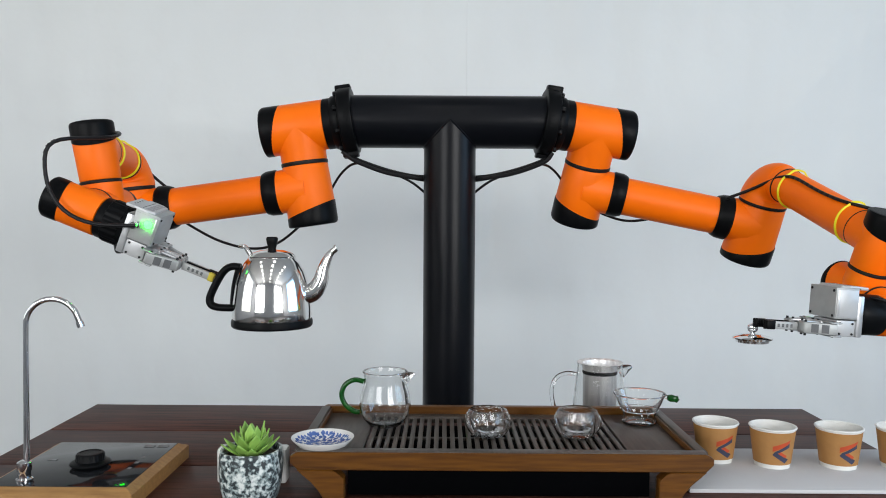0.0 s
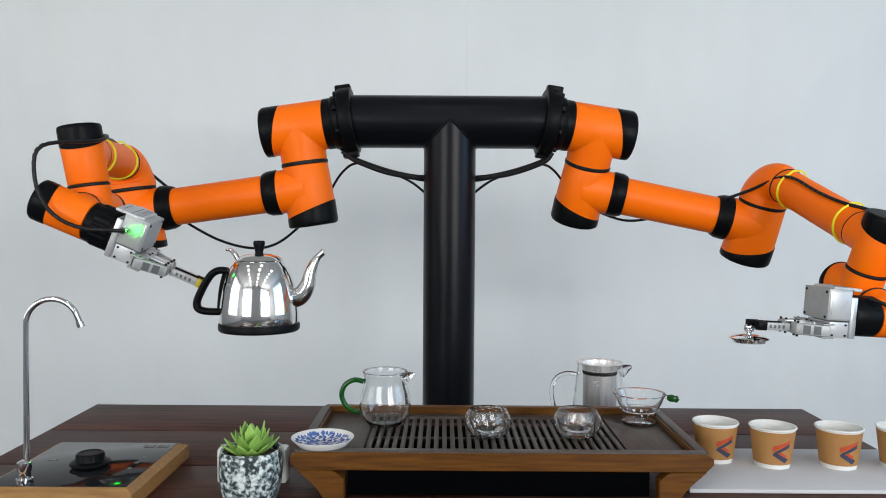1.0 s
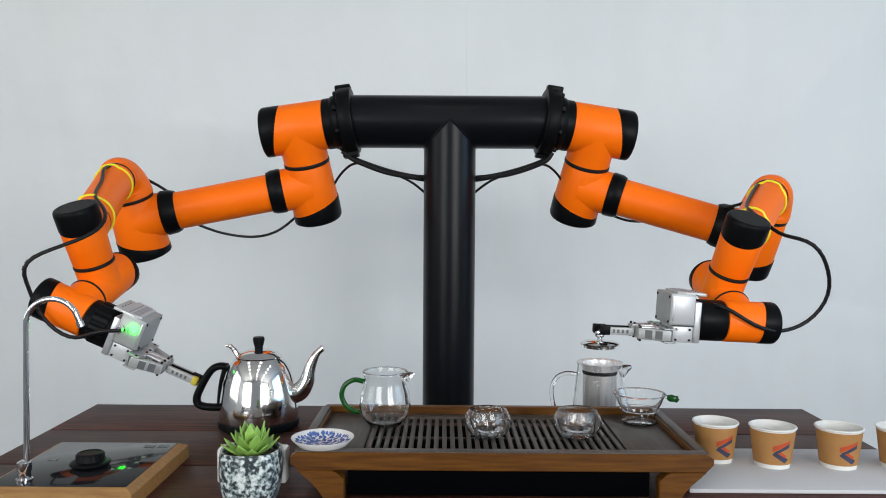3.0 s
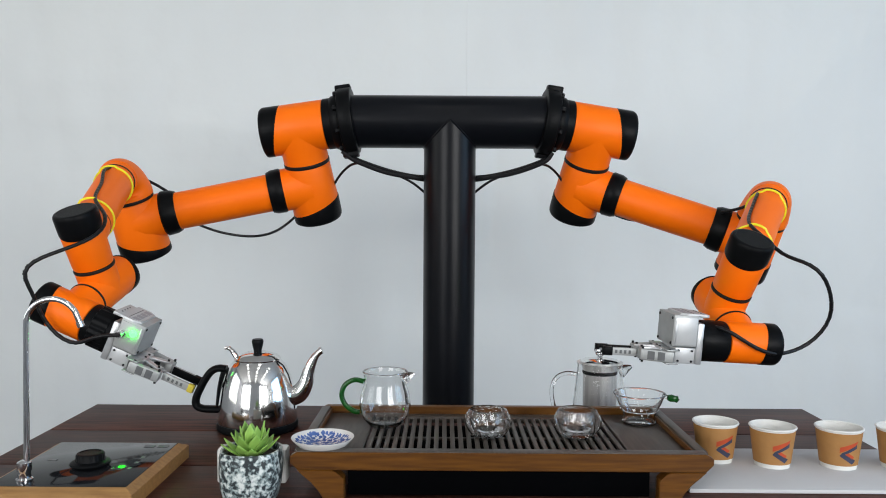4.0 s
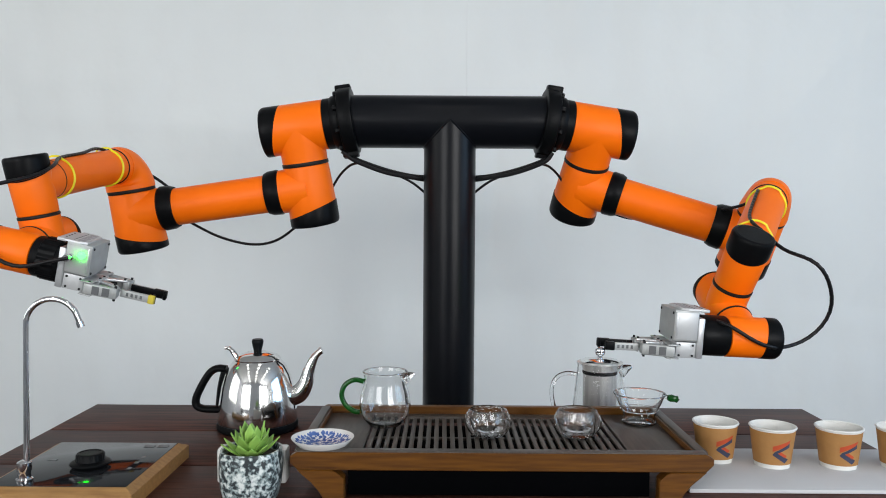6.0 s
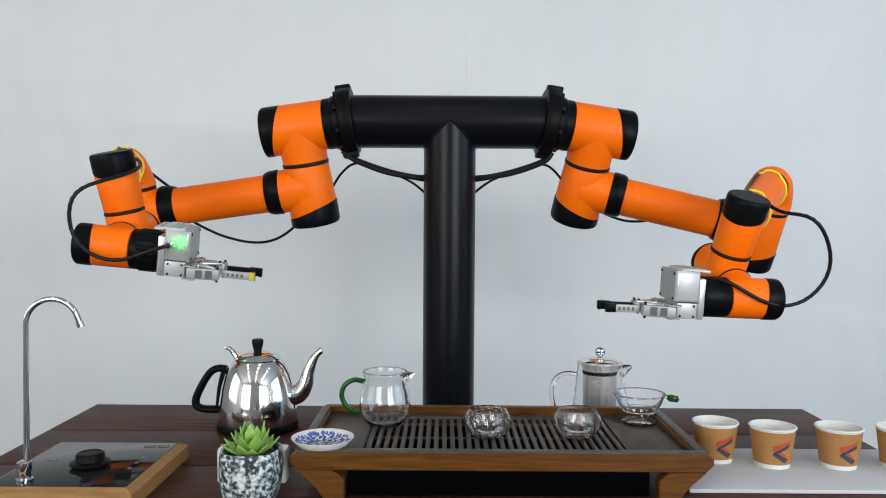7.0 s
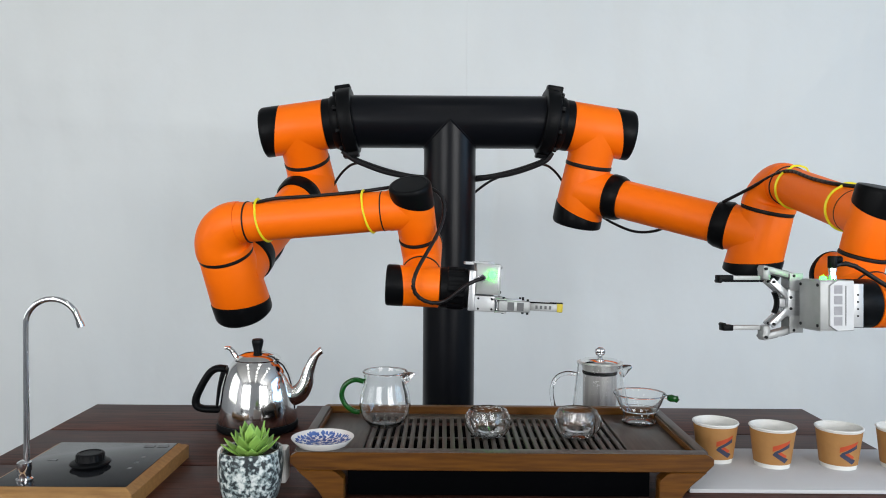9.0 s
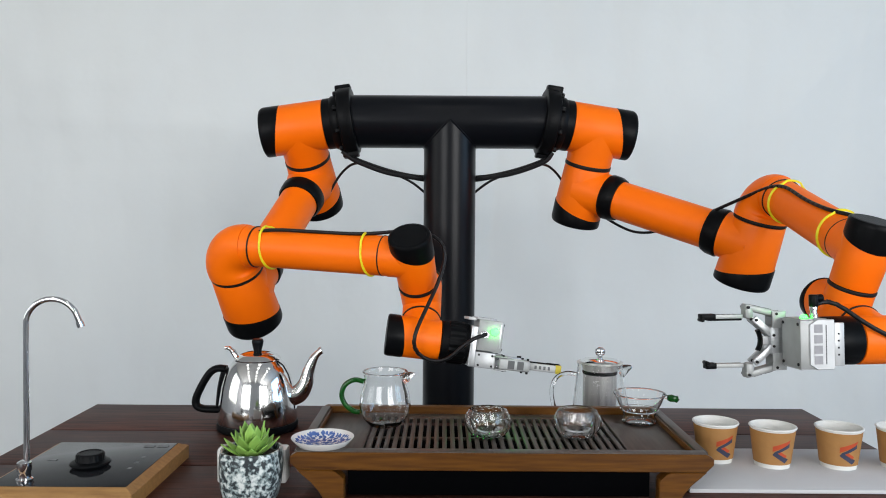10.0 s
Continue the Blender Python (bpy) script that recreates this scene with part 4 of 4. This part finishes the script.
def dish():
    t = thing("porcelain_dish", pose(-0.1715, -0.778, TRAY - 0.0075), "white porcelain dish with blue flower print", "dish")
    part("bowl", lathe(B(), [(0, 0.004), (0.020, 0.004), (0.0205, 0.0), (0.0235, 0.0), (0.0240, 0.0035), (0.0340, 0.0085), (0.0425, 0.0175), (0.0432, 0.0190), (0.0422, 0.0192), (0.0330, 0.0110), (0.0200, 0.0078), (0, 0.0072)], seg=56), CERAMIC, t, "white glazed bowl", angle=60)
    rng = random.Random(5)
    prof = [(0, 0.0072), (0.020, 0.0078), (0.033, 0.0110), (0.0422, 0.0192)]

    def height(r):
        for (r0, h0), (r1, h1) in zip(prof, prof[1:]):
            if r <= r1:
                return h0 + (h1 - h0) * (r - r0) / (r1 - r0)
        return prof[-1][1]
    bm = B()
    for r0, count, size in ((0.0355, 40, 0.0022), (0.0325, 34, 0.0017), (0.0290, 20, 0.0032), (0.0250, 26, 0.0018), (0.0205, 16, 0.0030), (0.0155, 14, 0.0022), (0.0105, 7, 0.0032), (0.0055, 6, 0.0018), (0.0010, 1, 0.0030)):
        for k in range(count):
            r, a, s = r0 + rng.uniform(-0.0012, 0.0012), 6.283 * (k + rng.uniform(-0.25, 0.25)) / count, size * rng.uniform(0.95, 1.5)
            ring_ = []
            for i in range(10):
                b = 6.283 * i / 10
                w = s * rng.uniform(0.55, 1.25)
                px, py = r * math.cos(a) + w * math.cos(b), r * math.sin(a) + w * math.sin(b)
                ring_.append(bm.verts.new((px, py, height(min(math.hypot(px, py), 0.0421)) + 0.0004)))
            bm.faces.new(ring_)
    part("flower_print", bm, BLUEPRINT, t, "cobalt blue flower print")
    resize(t, 0.96)


glass_pitcher()
glass_cup()
glass_strainer()
dish()


# ---- things on the table
def induction_panel():
    t = thing("induction_hob", pose(0, 0, TABLE), "black glass induction hob in pale wood frame", "hob")
    x0, x1, y0, y1, h = -0.590, -0.403, -0.845, -0.640, 0.025
    part("glass_top", box(B(), (x0 + 0.006, y0 + 0.006, h - 0.006), (x1 - 0.006, y1 - 0.006, h + 0.0005), 0.001), PANELGLASS, t, "glossy black glass top")
    def edge(a, b, c, d):
        bm = B()
        top = [bm.verts.new((*p, h)) for p in (a, b)]
        out = [bm.verts.new((*p, h - 0.006)) for p in (c, d)]
        low = [bm.verts.new((*p, 0)) for p in (c, d)]
        inn = [bm.verts.new((*p, 0)) for p in (a, b)]
        for q in ((top[0], top[1], out[1], out[0]), (out[0], out[1], low[1], low[0]), (low[0], low[1], inn[1], inn[0]), (inn[0], inn[1], top[1], top[0]), (top[0], out[0], low[0], inn[0]), (top[1], inn[1], low[1], out[1])):
            bm.faces.new(q)
        return bm
    i, o = 0.006, 0.006
    a, b, c, d = (x0 + i, y0 + i), (x1 - i, y0 + i), (x1 - i, y1 - i), (x0 + i, y1 - i)
    A, Bq, C, Dq = (x0 - o, y0 - o), (x1 + o, y0 - o), (x1 + o, y1 + o), (x0 - o, y1 + o)
    for p in ((a, b, A, Bq), (b, c, Bq, C), (c, d, C, Dq), (d, a, Dq, A)):
        part("frame_side", edge(*p), PALEWOOD, t, "pale bevelled wood edge", angle=20)
    pr = B()
    for k in range(2):
        box(pr, (-0.452 + 0.020 * k, -0.668, h + 0.0005), (-0.437 + 0.020 * k, -0.660, h + 0.0009))
    for k in range(3):
        box(pr, (-0.436, -0.72 - 0.025 * k, h + 0.0005), (-0.431, -0.713 - 0.025 * k, h + 0.0009))
    box(pr, (-0.560, -0.735, h + 0.0005), (-0.548, -0.729, h + 0.0009))
    part("printed_symbols", pr, PANELPRINT, t, "pale printed touch symbols")


def black_stopper():
    t = thing("round_stopper", pose(-0.4890, -0.7600, TABLE + 0.0255), "black plastic round stopper lying on hob", "stopper")
    part("brim", lathe(B(), [(0, 0), (0.0215, 0), (0.0225, 0.0018), (0.0256, 0.0040), (0.0264, 0.0056), (0.0252, 0.0074), (0.0195, 0.0096), (0, 0.0096)], seg=40), BLACK, t, "black flared brim")
    bm = lathe(B(), [(0, 0.009), (0.0188, 0.009), (0.0180, 0.0120), (0.0176, 0.0178), (0.0164, 0.0195), (0.0140, 0.0198), (0.0130, 0.0188), (0, 0.0188)], seg=88)
    for v in bm.verts:
        r = math.hypot(v.co.x, v.co.y)
        if r > 0.0172 and int(round(math.atan2(v.co.y, v.co.x) / (2 * math.pi) * 88)) % 4 < 2:
            v.co.x, v.co.y = v.co.x * 1.03, v.co.y * 1.03
    part("cap", bm, BLACK, t, "ribbed black cap")


def faucet():
    x, y = -0.545, -0.822
    t = thing("faucet", pose(x, y, TABLE + 0.0255), "slim chrome gooseneck water faucet", "faucet")
    part("base", lathe(B(), [(0, 0), (0.0100, 0), (0.0102, 0.004), (0.0080, 0.006), (0.0076, 0.013), (0.0088, 0.015), (0.0088, 0.025), (0.0046, 0.0275), (0, 0.0275)], seg=24), CHROME, t, "chrome base fitting")
    arc = [(0.003, 0, 0.02), (0.0035, 0, 0.08), (0.004, 0, 0.14), (0.0045, 0, 0.196)]
    for k in range(1, 13):
        a = math.pi - math.radians(152) * k / 12
        arc.append((0.0045 + 0.0335 + 0.0335 * math.cos(a), 0, 0.202 + 0.032 * math.sin(a)))
    end = Vector(arc[-1])
    arc.append(end + Vector((0.006, 0, -0.015)))
    part("pipe", tube(B(), smooth_path(arc, 4), 0.0036, 16), CHROME, t, "chrome gooseneck pipe", angle=60)
    part("nozzle", tube(B(), [end + Vector((0.0048, 0, -0.0120)), end + Vector((0.0072, 0, -0.0185))], 0.0046, 16), CHROME, t)


def succulent():
    cx, cy = -0.2610, -0.800
    t = thing("potted_succulent", pose(cx, cy, TABLE), "green succulent in black and white marbled pot", "potted plant")
    bm = B()
    lathe(bm, [(0, 0), (0.0370, 0), (0.0400, 0.003), (0.0440, 0.020), (0.0462, 0.042), (0.0458, 0.062), (0.0438, 0.0715), (0.0405, 0.0715), (0.0390, 0.060), (0, 0.058)], seg=48)
    for v in bm.verts:
        d = math.hypot(v.co.x, v.co.y)
        if d > 1e-5:
            a = math.atan2(v.co.y, v.co.x)
            k = 0.965 + 0.075 * (abs(math.sin(2 * a)) ** 2) + 0.02 * noise.noise(v.co * 30)
            v.co.x, v.co.y = v.co.x * k, v.co.y * k
    part("pot", bm, MARBLE, t, "marbled ceramic pot", angle=60)
    part("soil", lathe(B(), [(0, 0.0635), (0.02, 0.0630), (0.0390, 0.0610)], seg=30), SOIL, t)
    rng = random.Random(11)
    for ring_i, (count, tilt, length, width) in enumerate(((9, 70, 0.040, 0.0100), (8, 52, 0.041, 0.0098), (6, 33, 0.038, 0.0092), (3, 14, 0.033, 0.0078))):
        for k in range(count):
            yaw = 360 * (k + 0.5 * (ring_i % 2)) / count + rng.uniform(-8, 8)
            ln, wd = length * rng.uniform(0.86, 1.12), width * rng.uniform(0.78, 1.0)
            bm = B()
            rings = []
            for i in range(8):
                u = i / 7
                w = wd * (0.55 + 0.50 * math.sin(math.pi * min(u * 0.8 + 0.1, 1.0))) * (1 if u < 0.68 else max(1 - ((u - 0.68) / 0.32) ** 1.5, 0.04))
                th = 0.0028 * (1 - 0.75 * u) + 0.0004
                bend = 0.010 * u * u
                rings.append([bm.verts.new((w * math.cos(b), th * math.sin(b) - bend + (0.0022 * abs(math.cos(b)) * (1 - u)), ln * u)) for b in (2 * math.pi * j / 10 for j in range(10))])
            for a, b in zip(rings, rings[1:]):
                for j in range(10):
                    bm.faces.new((a[j], a[(j + 1) % 10], b[(j + 1) % 10], b[j]))
            bm.faces.new(rings[0][::-1])
            bm.faces.new(rings[-1])
            m = shift(0, 0, 0.060 + 0.003 * ring_i) @ rot(radians(yaw), "Z") @ rot(radians(-tilt + rng.uniform(-6, 6)), "X") @ shift(0, 0, 0.004)
            part("leaf", bm, LEAF, t, at=m, angle=70)
    resize(t, 0.90)


def white_holder():
    t = thing("ceramic_holder", pose(-0.2732, -0.741, TABLE), "white ceramic box behind the plant pot", "holder")
    bm = box(B(), (-0.0477, -0.010, 0), (0.0477, 0.018, 0.048), 0.004)
    part("body", bm, CERAMIC, t)


def paper_cups():
    first = None
    for x, y, turn in ((0.3965, -0.645, 4), (0.4725, -0.668, -2), (0.5685, -0.671, -4), (0.657, -0.674, -6)):
        m = pose(x, y, TABLE + 0.006, 0, 0, turn)
        if first:
            copy_thing(first, m)
            continue
        first = thing("paper_cup", m, "brown kraft paper cup on white board", "paper cup", "row of paper cups")
        part("cup", lathe(B(), [(0, 0.003), (0.0275, 0.003), (0.0285, 0.0), (0.0292, 0.0), (0.0375, 0.073), (0.0368, 0.073), (0.0286, 0.006), (0, 0.006)], seg=48), PAPERWHITE, first, "white paper inner cup", angle=50)
        part("rim", tube(B(), [(0.0382 * math.cos(a), 0.0382 * math.sin(a), 0.0735) for a in (2 * math.pi * k / 48 for k in range(49))], 0.0020, 8), PAPERWHITE, first, "rolled white rim")
        part("sleeve", lathe(B(), [(0.0303, 0.008), (0.0310, 0.0082), (0.0381, 0.0690), (0.0374, 0.0692)], seg=48), KRAFT, first, "brown kraft sleeve", angle=50)

        def band(points, mat, name):
            bm = B()
            rows = [[], []]
            for k in range(9):
                u = k / 8
                for side in (0, 1):
                    ax = points[0 + side][0] * (1 - u) + points[2 + side][0] * u
                    az = points[0 + side][1] * (1 - u) + points[2 + side][1] * u
                    r = 0.0310 + (az - 0.0082) * (0.0071 / 0.0608) + 0.0005
                    a = -math.pi / 2 + ax / r
                    rows[side].append(bm.verts.new((r * math.cos(a), r * math.sin(a), az)))
            for k in range(8):
                bm.faces.new((rows[0][k], rows[0][k + 1], rows[1][k + 1], rows[1][k]))
            part(name, bm, mat, first)
        band([(-0.012, 0.034), (-0.012, 0.044), (0.017, 0.048), (0.020, 0.056)], LOGORED, "printed_stripe")
        band([(-0.010, 0.028), (-0.008, 0.034), (0.018, 0.042), (0.018, 0.050)], LOGOBLUE, "printed_stripe")
        band([(-0.012, 0.028), (-0.008, 0.034), (0.010, 0.012), (0.017, 0.019)], LOGOBLUE, "printed_stripe")
        band([(-0.003, 0.031), (0.002, 0.034), (0.010, 0.022), (0.014, 0.026)], LOGORED, "printed_stripe")
        resize(first, 0.835)
        for o in first.children:
            o.data.transform(Matrix.Diagonal((1.0, 1.0, 0.935, 1)))


def white_board():
    t = thing("white_board", pose(0, 0, TABLE), "white foam board lying under paper cups", "board")
    part("sheet", box(B(), (0.318, -0.776, 0.0005), (0.800, -0.588, 0.006), 0.001), BOARD, t)


induction_panel()
black_stopper()
faucet()
succulent()
white_holder()
white_board()
paper_cups()


# ---- movement
STEPS = [round(0.1 * k, 1) for k in range(101)]
OPEN_LEFT = [(0, 0.008), (3.2, 0.008), (3.75, 0.022), (10, 0.022)]
OPEN_RIGHT = [(0, 0.0125), (3.9, 0.0125), (4.5, 0.013), (5.0, 0.014), (6.8, 0.016), (7.5, 0.020), (8.2, 0.037), (10, 0.037)]



WRIST_LOOP = [(0, -0.040, 1), (2.7, -0.034, 1), (3.8, -0.020, 1), (5.5, -0.026, 1), (7.0, -0.050, 1), (7.5, -0.030, 0.45), (8.5, -0.008, 0), (10, -0.006, 0)]


def cable_path(f, side, t):
    """Points of the gripper's cable in the arm's space: along the forearm, round the wrist, to the connector."""
    def at(m, *p):
        return m @ Vector(p)
    up = -(f[3].to_3x3() @ Vector((0, 0, 1)))
    if side > 0:
        k, j = glide(WRIST_LOOP, t)
        pts = [at(f[1], A2 - 0.080, 0.030, -0.040), at(f[1], A2 - 0.050, 0.030, -0.072), at(f[2], 0.088, 0.0, -0.0405), at(f[2], 0.190, -0.008, -0.0385), at(f[2], 0.290, -0.012, -0.0375)]
        pts += [at(f[2], A3 - 0.012, -0.046, -0.026), at(f[2], A3 + 0.052, -0.036, -0.012), at(f[2], A3 + 0.050, 0.012, 0.030).lerp(at(f[4], -0.023, 0, 0.046) + up * 0.108, j), at(f[4], k * 0.84, 0, 0.047) + up * (0.046 + 0.024 * j), at(f[4], k * 0.98, 0, 0.049) + up * (0.012 + 0.016 * j), at(f[4], k * 0.60 + 0.008, 0, 0.052) - up * (0.008 - 0.010 * (1 - j)), at(f[4], 0.046 + k * 0.3, 0, 0.056) - up * (0.010 - 0.010 * (1 - j))]
    else:
        pts = [at(f[1], A2 - 0.085, 0.020, -0.050), at(f[1], A2 - 0.035, 0.040, -0.092), at(f[2], 0.088, 0.027, -0.0310), at(f[2], 0.190, 0.025, -0.0310), at(f[2], 0.290, 0.018, -0.0360)]
        pts += [at(f[2], A3 - 0.040, -0.020, -0.044), at(f[2], A3 - 0.020, -0.052, -0.030), at(f[4], -0.080, 0, -0.012) + up * 0.160, at(f[4], -0.121, 0, -0.008) + up * 0.115, at(f[4], -0.143, 0, -0.002) + up * 0.070, at(f[4], -0.136, 0, 0.002) + up * 0.028, at(f[4], -0.106, 0, 0.010) - up * 0.002, at(f[4], -0.075, 0, 0.020) - up * 0.0, at(f[4], -0.040, 0, 0.041) + up * 0.006, at(f[4], 0.012, 0, 0.036) + up * 0.024, at(f[4], 0.058, 0, 0.020) + up * 0.046]
    pts.append(at(f[5], -0.012, -0.068, -0.012))
    pts.append(at(f[5], -0.022, -0.055, 0.018))
    return pts


def even(points, n):
    """n + 1 points at equal steps along a smooth line."""
    line = smooth_path(points, 10)
    run = [0.0]
    for a, b in zip(line, line[1:]):
        run.append(run[-1] + (b - a).length)
    out, j = [], 0
    for k in range(n + 1):
        s = run[-1] * k / n
        while j < len(run) - 2 and run[j + 1] < s:
            j += 1
        u = (s - run[j]) / max(run[j + 1] - run[j], 1e-9)
        out.append(line[j].lerp(line[j + 1], min(u, 1)))
    for _ in range(5):
        out = [out[0]] + [(a + 2 * b + c) / 4 for a, b, c in zip(out, out[1:], out[2:])] + [out[-1]]
    return out


def move_arm(arm, joints, opening):
    rows = [[] for _ in arm["parts"]]
    hand_rows, finger_rows, bar_rows = [], [[] for _ in arm["fingers"]], [[] for _ in arm["bars"]]
    seg_rows = [[] for _ in arm["cable"]]
    for t in STEPS:
        f = links(glide(joints, t))
        for r, m in zip(rows, f):
            r.append((t, m))
        hand_rows.append((t, arm["base"] @ f[5]))
        o = glide(opening, t)[0]
        for r, (_, s) in zip(finger_rows, arm["fingers"]):
            r.append((t, shift(0, s * o, 0.090)))
        for r, (_, s, outer) in zip(bar_rows, arm["bars"]):
            y0, z0 = (s * 0.0400, 0.055) if outer else (s * 0.007, 0.060)
            lean = math.atan2(s * (o + (0.0135 if outer else 0.000)) - y0, 0.043 if outer else 0.034)
            r.append((t, shift(0, y0, z0) @ rot(-lean, "X")))
        pts = even(cable_path(f, arm["side"], t), len(arm["cable"]))
        for k, r in enumerate(seg_rows):
            a, b = pts[k], pts[k + 1]
            m = Matrix.Translation((a + b) / 2) @ (b - a).to_track_quat("Z", "Y").to_matrix().to_4x4()
            r.append((t, m))
    for ob, r in zip(arm["parts"], rows):
        walk(ob, r)
    walk(arm["grip"], hand_rows)
    for (ob, _), r in zip(arm["fingers"], finger_rows):
        walk(ob, r)
    for (ob, _, _), r in zip(arm["bars"], bar_rows):
        walk(ob, r)
    for ob, r in zip(arm["cable"], seg_rows):
        walk(ob, r)


def motions():
    move_arm(ARM_LEFT, JOINTS_LEFT, OPEN_LEFT)
    move_arm(ARM_RIGHT, JOINTS_RIGHT, OPEN_RIGHT)
    walk(KETTLE_THING, [(t, pose(KETTLE[0] + x / 1030, KETTLE[1], TABLE + z / 1030)) for t in STEPS for x, z in [glide(KETTLE_ROWS, t)]])
    walk(LID_THING, [(t, pose(LID[0] + x / 1017, LID[1], LID[2] + z / 1017)) for t in STEPS for x, z in [glide(LID_ROWS, t)]])


motions()
